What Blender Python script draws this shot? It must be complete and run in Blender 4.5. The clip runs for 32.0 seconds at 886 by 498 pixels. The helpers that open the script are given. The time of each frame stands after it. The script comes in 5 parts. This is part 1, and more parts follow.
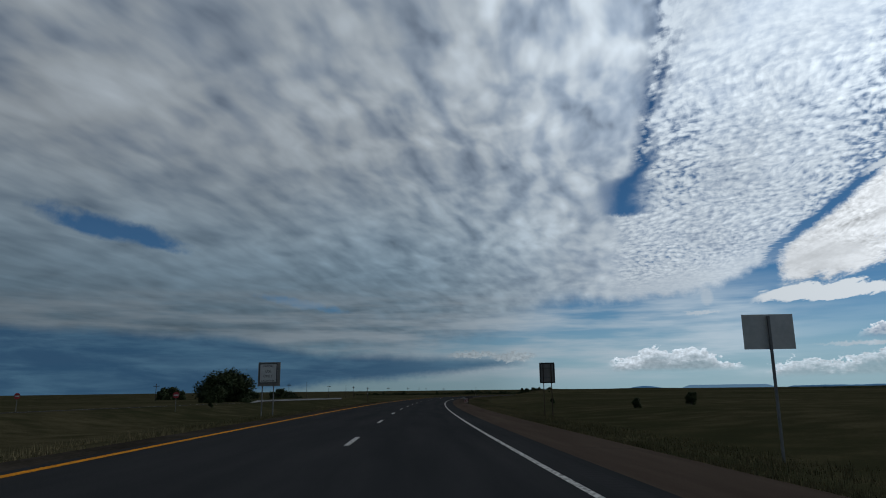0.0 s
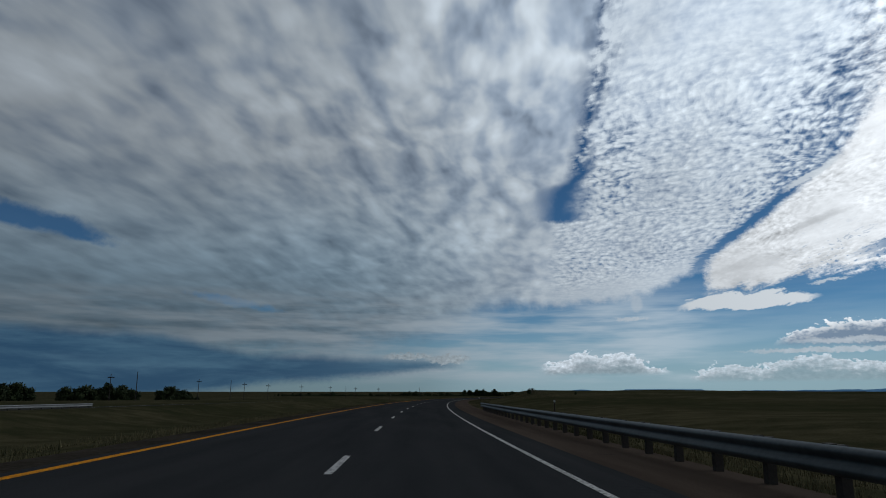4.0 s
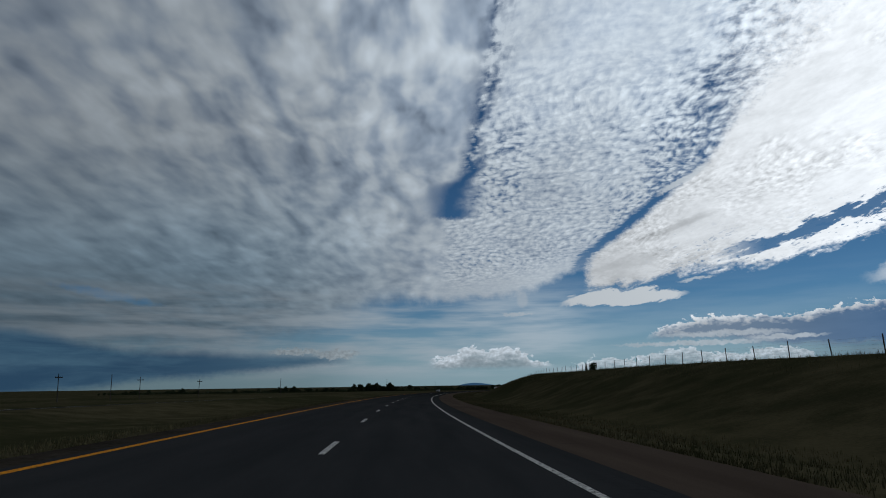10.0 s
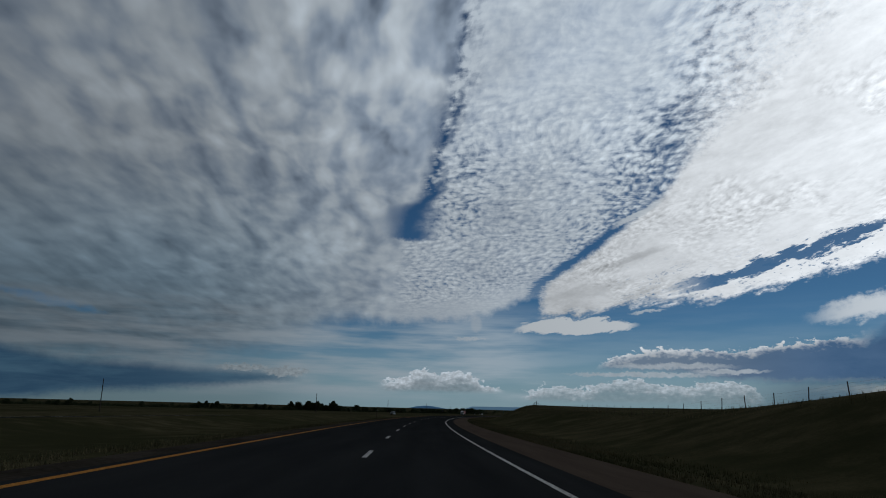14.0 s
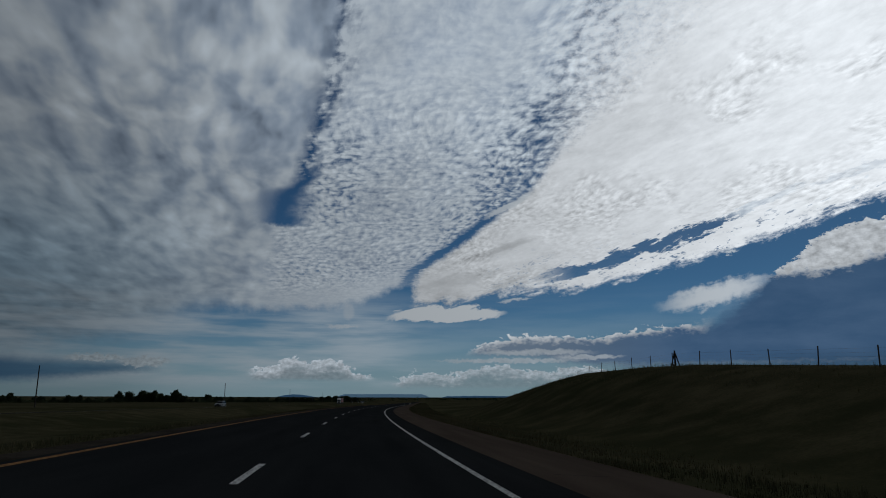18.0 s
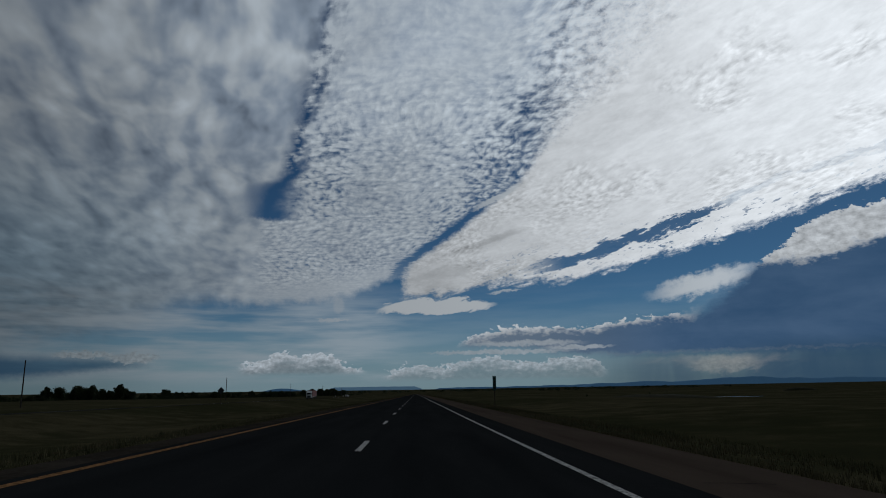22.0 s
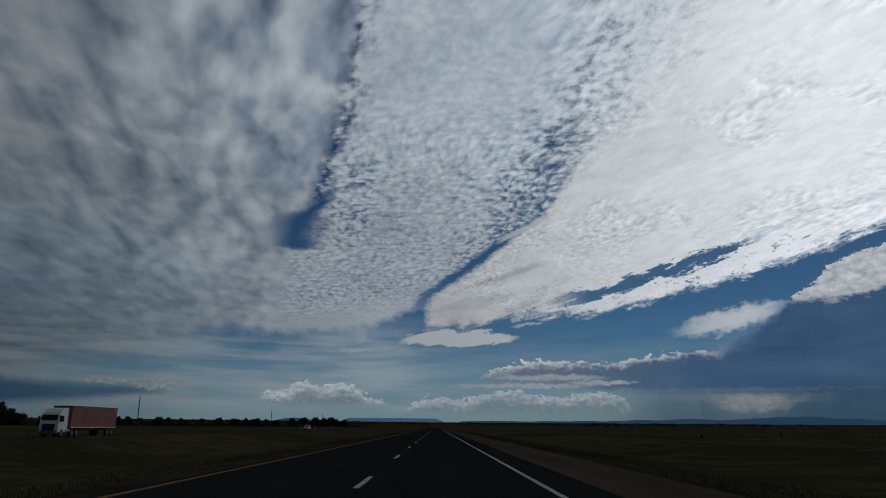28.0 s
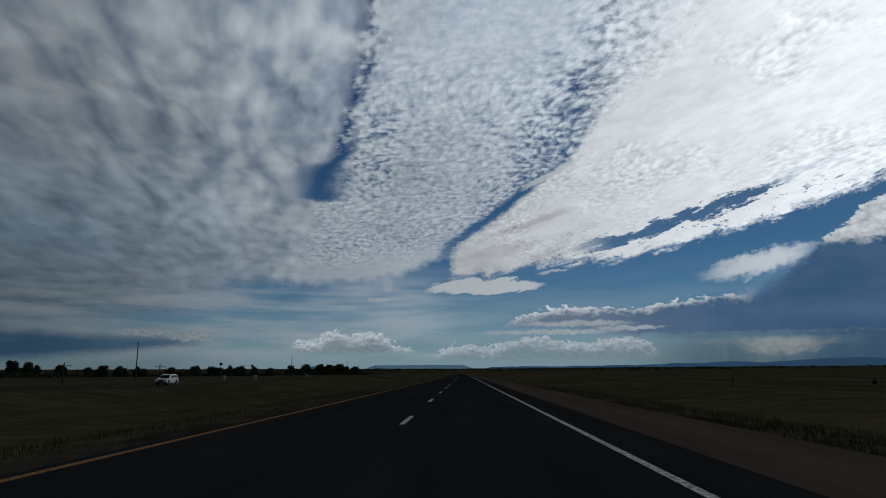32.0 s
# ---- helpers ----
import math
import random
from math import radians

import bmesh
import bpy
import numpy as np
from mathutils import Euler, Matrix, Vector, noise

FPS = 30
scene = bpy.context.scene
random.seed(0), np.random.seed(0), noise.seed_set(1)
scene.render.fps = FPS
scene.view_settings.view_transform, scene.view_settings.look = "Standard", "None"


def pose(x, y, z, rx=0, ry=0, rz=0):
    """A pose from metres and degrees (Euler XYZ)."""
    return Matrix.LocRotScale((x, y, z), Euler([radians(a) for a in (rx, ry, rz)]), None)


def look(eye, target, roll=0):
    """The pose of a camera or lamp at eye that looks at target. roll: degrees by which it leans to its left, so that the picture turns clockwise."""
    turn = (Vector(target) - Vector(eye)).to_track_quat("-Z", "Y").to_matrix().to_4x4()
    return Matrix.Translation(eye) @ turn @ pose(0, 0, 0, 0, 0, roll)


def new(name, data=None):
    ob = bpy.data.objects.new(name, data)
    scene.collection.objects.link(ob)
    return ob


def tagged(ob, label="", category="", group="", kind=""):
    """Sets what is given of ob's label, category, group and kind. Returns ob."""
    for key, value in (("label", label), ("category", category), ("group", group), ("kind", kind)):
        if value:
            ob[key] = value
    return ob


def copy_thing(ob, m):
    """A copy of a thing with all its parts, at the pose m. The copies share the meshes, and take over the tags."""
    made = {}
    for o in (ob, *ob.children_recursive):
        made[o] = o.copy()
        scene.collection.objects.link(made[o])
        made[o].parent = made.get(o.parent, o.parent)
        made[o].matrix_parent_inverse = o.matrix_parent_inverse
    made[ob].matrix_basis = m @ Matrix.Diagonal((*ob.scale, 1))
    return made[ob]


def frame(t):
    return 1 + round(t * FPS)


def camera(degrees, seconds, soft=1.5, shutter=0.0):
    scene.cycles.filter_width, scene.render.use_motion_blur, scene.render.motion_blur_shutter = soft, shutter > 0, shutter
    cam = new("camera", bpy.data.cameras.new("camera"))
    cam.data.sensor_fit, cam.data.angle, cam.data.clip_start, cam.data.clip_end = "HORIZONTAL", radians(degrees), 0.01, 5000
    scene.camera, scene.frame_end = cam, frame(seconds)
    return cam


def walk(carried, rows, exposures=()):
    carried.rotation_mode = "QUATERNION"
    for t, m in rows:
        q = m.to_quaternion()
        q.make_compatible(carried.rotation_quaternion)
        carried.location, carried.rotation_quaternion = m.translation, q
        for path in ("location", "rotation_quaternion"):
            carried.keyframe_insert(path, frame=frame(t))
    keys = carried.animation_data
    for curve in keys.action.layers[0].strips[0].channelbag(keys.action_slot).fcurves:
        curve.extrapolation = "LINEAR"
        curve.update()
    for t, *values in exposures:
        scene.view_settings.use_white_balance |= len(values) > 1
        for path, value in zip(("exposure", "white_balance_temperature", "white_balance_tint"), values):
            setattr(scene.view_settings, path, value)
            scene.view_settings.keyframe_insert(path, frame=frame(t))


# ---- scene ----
cam = camera(66.32, 32.0, soft=1.0, shutter=0.0)

# The road: heading (degrees, right of +y) along its length in metres, on the lane line of our carriageway.
HEADINGS = [(-600, -51.5), (0, -30.7), (114, -26.75), (228, -22.5), (342, -18.65), (457, -14.55), (535, -11.95), (612, -9.35),
            (688, -6.35), (765, -3.35), (804, -1.5), (842, -0.4), (881, 0.0), (6000, 0.0)]
ROAD_S = np.arange(-600.0, 6000.0, 1.0)
ROAD_H = np.radians(np.interp(ROAD_S, [k[0] for k in HEADINGS], [k[1] for k in HEADINGS]))
_mid = (ROAD_H[1:] + ROAD_H[:-1]) / 2
ROAD_X = np.concatenate([[0], np.cumsum(np.sin(_mid))])
ROAD_Y = np.concatenate([[0], np.cumsum(np.cos(_mid))])
ROAD_X -= ROAD_X[600]
ROAD_Y -= ROAD_Y[600]
# Cross fall to the right, in degrees, along the road.
BANK_S = [0, 765, 842, 920, 997, 1114, 1231]
BANK_D = [2.0, 2.0, 1.9, 1.3, 0.8, 0.1, -0.1]


def heading(s):
    return float(np.interp(s, ROAD_S, ROAD_H))


def bank(s):
    return math.tan(radians(float(np.interp(s, BANK_S, BANK_D))))


def at(s, x, z=0.0):
    """World place of a point s metres along the road and x metres right of its lane line."""
    h = heading(s)
    return Vector((float(np.interp(s, ROAD_S, ROAD_X)) + x * math.cos(h), float(np.interp(s, ROAD_S, ROAD_Y)) - x * math.sin(h), z))


# Seconds, eye, then degrees: right turn from +y, tilt up, lean to the left.
ROWS = [
    (0.0, 1.19, 0.81, 1.080, -27.76, 12.08, -0.60),
    (0.5, -8.44, 17.09, 1.083, -27.02, 11.95, 0.22),
    (1.0, -17.89, 33.49, 1.085, -26.21, 11.90, 0.00),
    (1.5, -27.07, 49.98, 1.086, -25.50, 11.97, -0.21),
    (2.0, -36.08, 66.59, 1.087, -25.20, 12.16, -0.21),
    (2.5, -44.91, 83.29, 1.088, -24.42, 12.14, -0.22),
    (3.0, -53.55, 100.12, 1.089, -23.62, 12.15, -0.01),
    (3.5, -62.02, 117.14, 1.089, -23.05, 12.18, 0.04),
    (4.5, -78.33, 151.56, 1.090, -21.77, 12.23, -0.07),
    (5.5, -93.82, 186.43, 1.090, -20.50, 12.28, -0.17),
    (6.0, -101.25, 204.03, 1.091, -19.79, 12.30, -0.05),
    (6.5, -108.46, 221.59, 1.093, -19.23, 12.24, -0.09),
    (7.0, -115.48, 239.24, 1.094, -18.41, 12.37, 0.01),
    (7.5, -122.31, 257.12, 1.094, -17.40, 12.44, 0.27),
    (8.0, -128.94, 275.09, 1.095, -16.32, 12.37, 0.01),
    (8.5, -135.26, 293.19, 1.090, -15.77, 12.19, -0.35),
    (9.0, -141.37, 311.37, 1.086, -15.01, 12.30, -0.47),
    (9.5, -147.32, 329.49, 1.085, -14.27, 11.96, -0.86),
    (10.0, -153.06, 347.69, 1.084, -13.05, 11.71, -0.87),
    (10.5, -158.69, 365.87, 1.087, -11.97, 10.87, -0.57),
    (11.0, -164.10, 384.13, 1.090, -11.50, 11.18, -0.22),
    (11.5, -169.34, 402.67, 1.093, -9.00, 10.77, 0.34),
    (12.0, -174.36, 421.27, 1.095, -7.29, 11.42, 1.21),
    (12.5, -179.07, 439.95, 1.095, -5.95, 10.59, 1.20),
    (13.0, -183.57, 458.68, 1.094, -7.32, 11.55, 1.17),
    (13.5, -187.85, 477.49, 1.093, -9.61, 13.48, 1.49),
    (14.5, -195.78, 515.27, 1.091, -9.02, 13.62, 1.03),
    (15.5, -202.86, 553.23, 1.088, -8.43, 13.76, 0.56),
    (16.0, -206.07, 572.27, 1.087, -1.00, 11.93, -1.24),
    (16.5, -208.95, 591.27, 1.083, 2.14, 12.04, -0.26),
    (17.0, -211.58, 610.31, 1.079, 1.17, 12.49, -0.47),
    (17.5, -214.02, 629.07, 1.078, 1.05, 12.71, -0.10),
    (18.0, -216.21, 647.87, 1.078, 1.53, 12.67, 0.03),
    (18.5, -218.28, 667.19, 1.080, 2.25, 12.74, 0.09),
    (19.0, -220.09, 686.54, 1.081, 3.04, 12.54, -0.18),
    (19.5, -221.61, 705.64, 1.082, -0.15, 12.38, -0.09),
    (20.0, -222.87, 724.77, 1.083, -1.07, 12.25, -0.43),
    (20.5, -223.87, 744.05, 1.085, 0.15, 11.77, -0.33),
    (21.0, -224.56, 763.34, 1.087, 0.97, 11.77, -0.63),
    (21.5, -225.06, 782.50, 1.091, 1.32, 12.21, -1.33),
    (22.0, -225.38, 801.66, 1.094, 2.45, 12.01, -0.90),
    (22.5, -225.51, 820.86, 1.098, 2.10, 12.81, -0.74),
    (23.0, -225.57, 840.06, 1.102, 3.31, 12.69, -0.83),
    (23.5, -225.45, 859.32, 1.101, 5.52, 11.80, -1.08),
    (24.0, -225.33, 878.58, 1.102, 5.48, 12.43, -0.71),
    (24.5, -225.24, 898.03, 1.102, 4.93, 12.76, -0.70),
    (25.0, -225.14, 917.49, 1.104, 3.97, 13.15, -0.73),
    (25.5, -225.10, 936.70, 1.106, 3.44, 12.96, -0.45),
    (26.0, -225.05, 955.92, 1.109, 1.03, 13.40, 2.35),
    (26.5, -225.07, 975.39, 1.112, -0.01, 13.54, 1.53),
    (27.5, -225.09, 1014.38, 1.118, 0.35, 14.22, 0.78),
    (28.5, -225.11, 1053.46, 1.124, 0.71, 14.91, 0.03),
    (29.0, -225.13, 1073.04, 1.127, 1.24, 11.55, -0.56),
    (29.5, -225.14, 1092.56, 1.128, -0.68, 9.37, -0.97),
    (30.0, -225.15, 1112.12, 1.129, -1.05, 10.01, -0.39),
    (30.5, -225.15, 1131.55, 1.130, -0.34, 10.06, -0.86),
    (31.0, -225.16, 1151.02, 1.131, -0.15, 10.11, -0.64),
    (31.5, -225.17, 1170.53, 1.132, -0.43, 9.93, -0.69),
    (32.0, -225.17, 1190.09, 1.132, -1.70, 10.37, -0.30),
]


def aim(x, y, z, turn, tilt, lean):
    a, e = radians(turn), radians(tilt)
    return look((x, y, z), (x + math.sin(a) * math.cos(e), y + math.cos(a) * math.cos(e), z + math.sin(e)), lean)


walk(cam, [(r[0], aim(*r[1:])) for r in ROWS], exposures=[(0.0, 0.35), (3.0, 0.3), (6.0, 0.15), (9.0, 0.05), (13.0, -0.1), (16.0, -0.44), (19.0, -0.5), (23.0, -0.57), (26.0, -0.6), (28.5, -0.58), (29.2, -0.5), (30.0, -0.28), (32.0, -0.32)])

# ---- world, sun ----
world = bpy.data.worlds.new("sky")
scene.world = world
world.use_nodes = True
WT = world.node_tree
WT.nodes.clear()


class Val:
    """A socket with arithmetic, for short node code."""
    tree = WT

    def __init__(self, sock):
        self.s = sock

    def _op(self, op, other=None, third=None, swap=False):
        n = Val.tree.nodes.new("ShaderNodeMath")
        n.operation = op
        args = [self, other, third]
        if swap:
            args[0], args[1] = other, self
        for i, a in enumerate(args):
            if a is None:
                continue
            if isinstance(a, Val):
                Val.tree.links.new(a.s, n.inputs[i])
            else:
                n.inputs[i].default_value = a
        return Val(n.outputs[0])

    def __add__(self, o): return self._op("ADD", o)
    def __radd__(self, o): return self._op("ADD", o)
    def __sub__(self, o): return self._op("SUBTRACT", o)
    def __rsub__(self, o): return self._op("SUBTRACT", o, swap=True)
    def __mul__(self, o): return self._op("MULTIPLY", o)
    def __rmul__(self, o): return self._op("MULTIPLY", o)
    def __truediv__(self, o): return self._op("DIVIDE", o)
    def __rtruediv__(self, o): return self._op("DIVIDE", o, swap=True)
    def max(self, o): return self._op("MAXIMUM", o)
    def min(self, o): return self._op("MINIMUM", o)
    def abs(self): return self._op("ABSOLUTE")
    def pow(self, o): return self._op("POWER", o)
    def clip(self): return self.max(0.0).min(1.0)

    def step(self, lo, hi):
        """Smooth 0..1 as the value goes from lo to hi."""
        n = Val.tree.nodes.new("ShaderNodeMapRange")
        n.interpolation_type = "SMOOTHSTEP"
        Val.tree.links.new(self.s, n.inputs["Value"])
        n.inputs["From Min"].default_value, n.inputs["From Max"].default_value = lo, hi
        return Val(n.outputs[0])

    def along(self, points):
        """A curve through (value, result) points."""
        xs, ys = [p[0] for p in points], [p[1] for p in points]
        x0, x1, y0, y1 = min(xs), max(xs), min(ys), max(ys)
        n = Val.tree.nodes.new("ShaderNodeFloatCurve")
        c = n.mapping.curves[0]
        while len(c.points) < len(points):
            c.points.new(0.5, 0.5)
        for p, x, y in zip(c.points, xs, ys):
            p.location = ((x - x0) / (x1 - x0), (y - y0) / ((y1 - y0) or 1))
            p.handle_type = "AUTO_CLAMPED"
        n.mapping.update()
        Val.tree.links.new(((self - x0) / (x1 - x0)).clip().s, n.inputs["Value"])
        return Val(n.outputs[0]) * (y1 - y0) + y0


def vec(x, y, z=0.0):
    n = Val.tree.nodes.new("ShaderNodeCombineXYZ")
    for i, a in enumerate((x, y, z)):
        if isinstance(a, Val):
            Val.tree.links.new(a.s, n.inputs[i])
        else:
            n.inputs[i].default_value = a
    return n.outputs[0]


def noise_of(v, scale, detail=3.0, rough=0.5, warp=0.0):
    n = Val.tree.nodes.new("ShaderNodeTexNoise")
    Val.tree.links.new(v, n.inputs["Vector"])
    n.inputs["Scale"].default_value, n.inputs["Detail"].default_value = scale, detail
    n.inputs["Roughness"].default_value, n.inputs["Distortion"].default_value = rough, warp
    return Val(n.outputs[0])


def cells_of(v, scale, smooth=0.6):
    n = Val.tree.nodes.new("ShaderNodeTexVoronoi")
    n.feature = "SMOOTH_F1"
    Val.tree.links.new(v, n.inputs["Vector"])
    n.inputs["Scale"].default_value, n.inputs["Smoothness"].default_value = scale, smooth
    return Val(n.outputs["Distance"])


def blend(fac, a, b):
    """Colour a where fac is 0, b where it is 1; a and b are sockets or (r, g, b)."""
    n = Val.tree.nodes.new("ShaderNodeMix")
    n.data_type = "RGBA"
    Val.tree.links.new(fac.s, n.inputs[0])
    for sock, c in ((n.inputs[6], a), (n.inputs[7], b)):
        if isinstance(c, tuple):
            sock.default_value = (*c, 1)
        else:
            Val.tree.links.new(c, sock)
    return n.outputs[2]


def grey(v, tint=(1.0, 1.0, 1.0)):
    return vec(v * tint[0], v * tint[1], v * tint[2])


SUN_AZ, SUN_EL = 40.0, 33.0


def make_sky():
    tc = WT.nodes.new("ShaderNodeTexCoord")
    sep = WT.nodes.new("ShaderNodeSeparateXYZ")
    WT.links.new(tc.outputs["Generated"], sep.inputs[0])
    dx, dy, dz = (Val(o) for o in sep.outputs)
    az = dx._op("ARCTAN2", dy) * (180 / math.pi)
    el = dz._op("ARCSINE") * (180 / math.pi)
    # the cloud sheet: a nearly level plane, curving down to the horizon, seen from below, its rows running towards azimuth -13
    zc = dz.max(0.0) + 0.13
    px, py = dx / zc, dy / zc
    ca, sa = math.cos(radians(-13)), math.sin(radians(-13))
    across, along = px * ca - py * sa, px * sa + py * ca
    flat = vec(az * 0.1, el * 0.16, 0.0)
    soft = noise_of(vec(az * 0.1, el * 0.1, 3.0), 1.6, 4.0, 0.55) - 0.5
    rag = noise_of(vec(az * 0.1, el * 0.1, 7.0), 9.0, 6.0, 0.62) - 0.5
    fine = noise_of(vec(az * 0.1, el * 0.14, 5.0), 26.0, 5.0, 0.65) - 0.5

    # clear air
    sky = WT.nodes.new("ShaderNodeTexSky")
    sky.sky_type = "NISHITA"
    sky.sun_disc = False
    sky.sun_elevation, sky.sun_rotation = radians(SUN_EL), radians(SUN_AZ)
    sky.altitude, sky.air_density, sky.dust_density, sky.ozone_density = 1500, 1.0, 0.3, 4.0
    tone = el.along([(0, 0.95), (4, 0.66), (8, 0.55), (16, 0.5), (40, 0.42)]) * 0.62
    n = WT.nodes.new("ShaderNodeVectorMath")
    n.operation = "MULTIPLY"
    WT.links.new(sky.outputs[0], n.inputs[0])
    WT.links.new(vec(tone * 0.5, tone * 0.86, tone * 1.05), n.inputs[1])
    col = n.outputs[0]
    # pale haze low down
    low = (1.0 - el.step(0.0, 8.5)) * 0.88
    hz = az.along([(-180, 1.0), (-62, 1.2), (-45, 1.5), (-25, 2.05), (-5, 3.4), (8, 3.3), (22, 1.75), (45, 1.5), (180, 1.3)])
    col = blend(low, col, grey(hz, (0.6, 0.87, 1.03)))

    # light of the cloud sheet: brightest towards the sun
    glow = az.along([(-180, 0.7), (-90, 1.5), (-60, 1.95), (-35, 2.5), (-18, 3.9), (-5, 5.1), (8, 6.0), (20, 7.2), (38, 9.0), (60, 5.0), (100, 1.6), (180, 0.7)])
    rise = el.along([(0, 0.82), (8, 0.86), (16, 0.92), (28, 1.12), (36, 1.1), (46, 0.48), (60, 0.2), (90, 0.15)])
    light = glow * rise

    # sheet A: soft lumps in rows on the level plane, larger far to the left
    wu = (noise_of(vec(across, along, 2.0), 2.2, 2.0, 0.5) - 0.5) * 0.12
    wv = (noise_of(vec(across, along, 6.0), 2.2, 2.0, 0.5) - 0.5) * 0.2
    un, vn = across + wu, along + wv
    broad = noise_of(vec(un, vn * 0.6, 1.0), 2.2, 3.0, 0.5) - 0.5
    heaps = noise_of(vec(un, vn * 0.5, 4.0), 7.0, 3.0, 0.42) - 0.5
    lanes = noise_of(vec(un, vn * 0.2, 3.0), 10.0, 2.0, 0.4) - 0.5
    cross = noise_of(vec(un * 0.5 + vn * 0.15, vn * 0.7, 5.0), 6.0, 2.0, 0.4) - 0.5
    puffs = noise_of(vec(un, vn * 0.48, 8.0), 16.0, 2.5, 0.45) - 0.5
    cobble = 0.36 - cells_of(vec(un, vn * 0.5, 1.0), 14.0, 0.8)
    left = 1.0 - az.step(-50.0, -24.0)
    a_body = (broad * 0.9 + heaps * (0.6 + left * 1.6) + lanes * (2.6 - left * 1.6) + cross * (0.7 + left * 1.2) + puffs * (2.7 - left * 1.6) + cobble * (1.4 - left * 0.9)) * el.along([(3, 0.45), (9, 0.62), (15, 0.8), (22, 1.0), (40, 1.08)])
    # sheet B: small ripples
    rip_c = noise_of(vec(un * 54.0, vn * 30.0, 9.0), 1.0, 3.0, 0.5, 0.25)
    scales = 0.40 - cells_of(vec(un * 44.0 + (rip_c - 0.5) * 0.8, vn * 27.0, 2.0), 1.0, 0.5)
    crests = noise_of(vec(un * 18.0, vn * 36.0 + un * 11.0, 12.0), 1.0, 2.0, 0.5) - 0.5
    ripple = (rip_c - 0.5) * 1.5 + scales * 0.7 + crests * 1.1
    scale_b = noise_of(vec(un, vn * 0.7, 2.0), 3.6, 3.0, 0.5)
    edge = el.along([(7, -13.4), (14.0, -12.9), (15.4, -12.9), (16.6, -12.5), (18.0, -11.4), (21.0, -10.5), (24.0, -9.9), (27.5, -9.2), (32, -8.6), (45, -7)])
    off = az - edge + soft * 1.2 + rag * 0.9 + puffs * 2.2
    gap_e = el + rag * 1.0 + soft * 0.8
    gap_w = gap_e.along([(14.0, 0.6), (14.9, 3.5), (16.7, 3.3), (17.9, 1.4), (20.0, 1.3), (24, 2.0), (27, 3.0), (32, 3.0), (50, 2.0)])
    gap_k = (gap_e.along([(14.1, 0.0), (15.1, 1.3), (17.0, 1.3), (18.2, 0.95), (21, 0.78), (24, 0.52), (27, 0.26), (30, 0.06), (35, 0.0), (45, 0.0)]) - (ripple * off.step(-0.3, 0.9) * 1.4 + puffs * 2.2) * el.step(16.0, 18.5)).clip()
    gap = (1.0 - ((off - 0.5) / gap_w).abs()).step(0.0, 0.95) * gap_k
    is_b = off.step(-1.2, 1.6)
    smooth_hem = (el - az.along([(-16, 7.8), (-8.5, 8.6), (-5, 9.2), (-1, 10.6), (6, 14)])).step(0.0, 1.3)
    c_left = el.along([(6, -1.5), (8.3, -1.0), (10, -0.8), (11.5, 0.9), (13.5, 3.8), (15.6, 6.6), (17.7, 9.4), (19.8, 11.0), (22, 12.2), (26, 14.2), (33, 17.5), (50, 22)])
    in_c = az - c_left + rag * 0.7 + soft * 0.5
    b_body = ripple * 1.25 * (1.0 - 0.6 * el.step(22.0, 28.0) * (1.0 - in_c.step(-9.0, -3.0))) * (0.3 + 0.7 * smooth_hem) + (scale_b - 0.5) * 0.5 + puffs * 0.5 * el.step(20.0, 28.0)
    tex = a_body * (1.0 - is_b) + b_body * is_b
    # how closed the sheet is
    near_c = (1.0 - ((in_c + 1.0) / el.along([(9, 2.0), (13, 4.5), (18, 8.0), (24, 9.0), (32, 7.0), (50, 6.0)])).abs()).step(0.0, 0.9) * el.along([(9, 0.05), (11.5, 0.22), (15, 0.36), (18, 0.46), (22, 0.47), (26, 0.35), (31, 0.25), (40, 0.1)])
    strip_c = (1.0 - ((in_c + 0.6 + crests * 1.6) / el.along([(9.5, 0.8), (14.5, 1.1), (17, 0.6), (40, 0.6)])).abs()).step(0.0, 0.7) * el.along([(9.5, 0.4), (10.8, 0.9), (13.5, 1.0), (15.5, 0.95), (17.2, 0.25), (20, 0.0), (40, 0.0)])
    near_h = (1.0 - ((az + 7.8 - (el - 18.0) * 0.2) / 3.6).pow(2.0) - ((el - 18.5) / 6.5).pow(2.0)).step(0.0, 1.0) * 0.36
    near_l = (1.0 - ((az + 9.5) / 5.0).pow(2.0) - ((el - 10.7 - (az + 9.5) * 0.05) / 1.3).pow(2.0)).step(0.0, 1.0) * 0.34
    solid = az.along([(-180, 1.0), (-62, 0.74), (-45, 0.8), (-28, 0.82), (-14, 0.86), (-6, 0.86), (3, 0.82), (20, 0.82), (180, 1.0)]) + (1.0 - el.step(8.0, 18.0)) * 0.15 + el.step(22.0, 29.0) * is_b * 0.4 * (1.0 - in_c.step(-5.0, -2.0))
    blue_left = ((1.0 - ((az + 54.6) / 6.4).pow(2.0) - ((el - 12.75 + (az + 54.6) * 0.21 + soft * 1.6) / 1.1).pow(2.0)) + heaps * 2.4 + rag * 1.2).step(-0.1, 0.9)
    blue_low = ((1.0 - ((az + 39.6) / 4.6).pow(2.0) - ((el - 7.4 + (az + 39.6) * 0.17 + soft * 0.8) / 0.5).pow(2.0)) + rag * 2.2).step(0.0, 1.0) * 0.8
    cover_ab = (tex * (0.36 + 0.2 * is_b) + solid - (near_c + near_h + near_l) * is_b).step(-0.1, 0.62) * (1.0 - strip_c) * (1.0 - blue_left * 0.95) * (1.0 - blue_low)
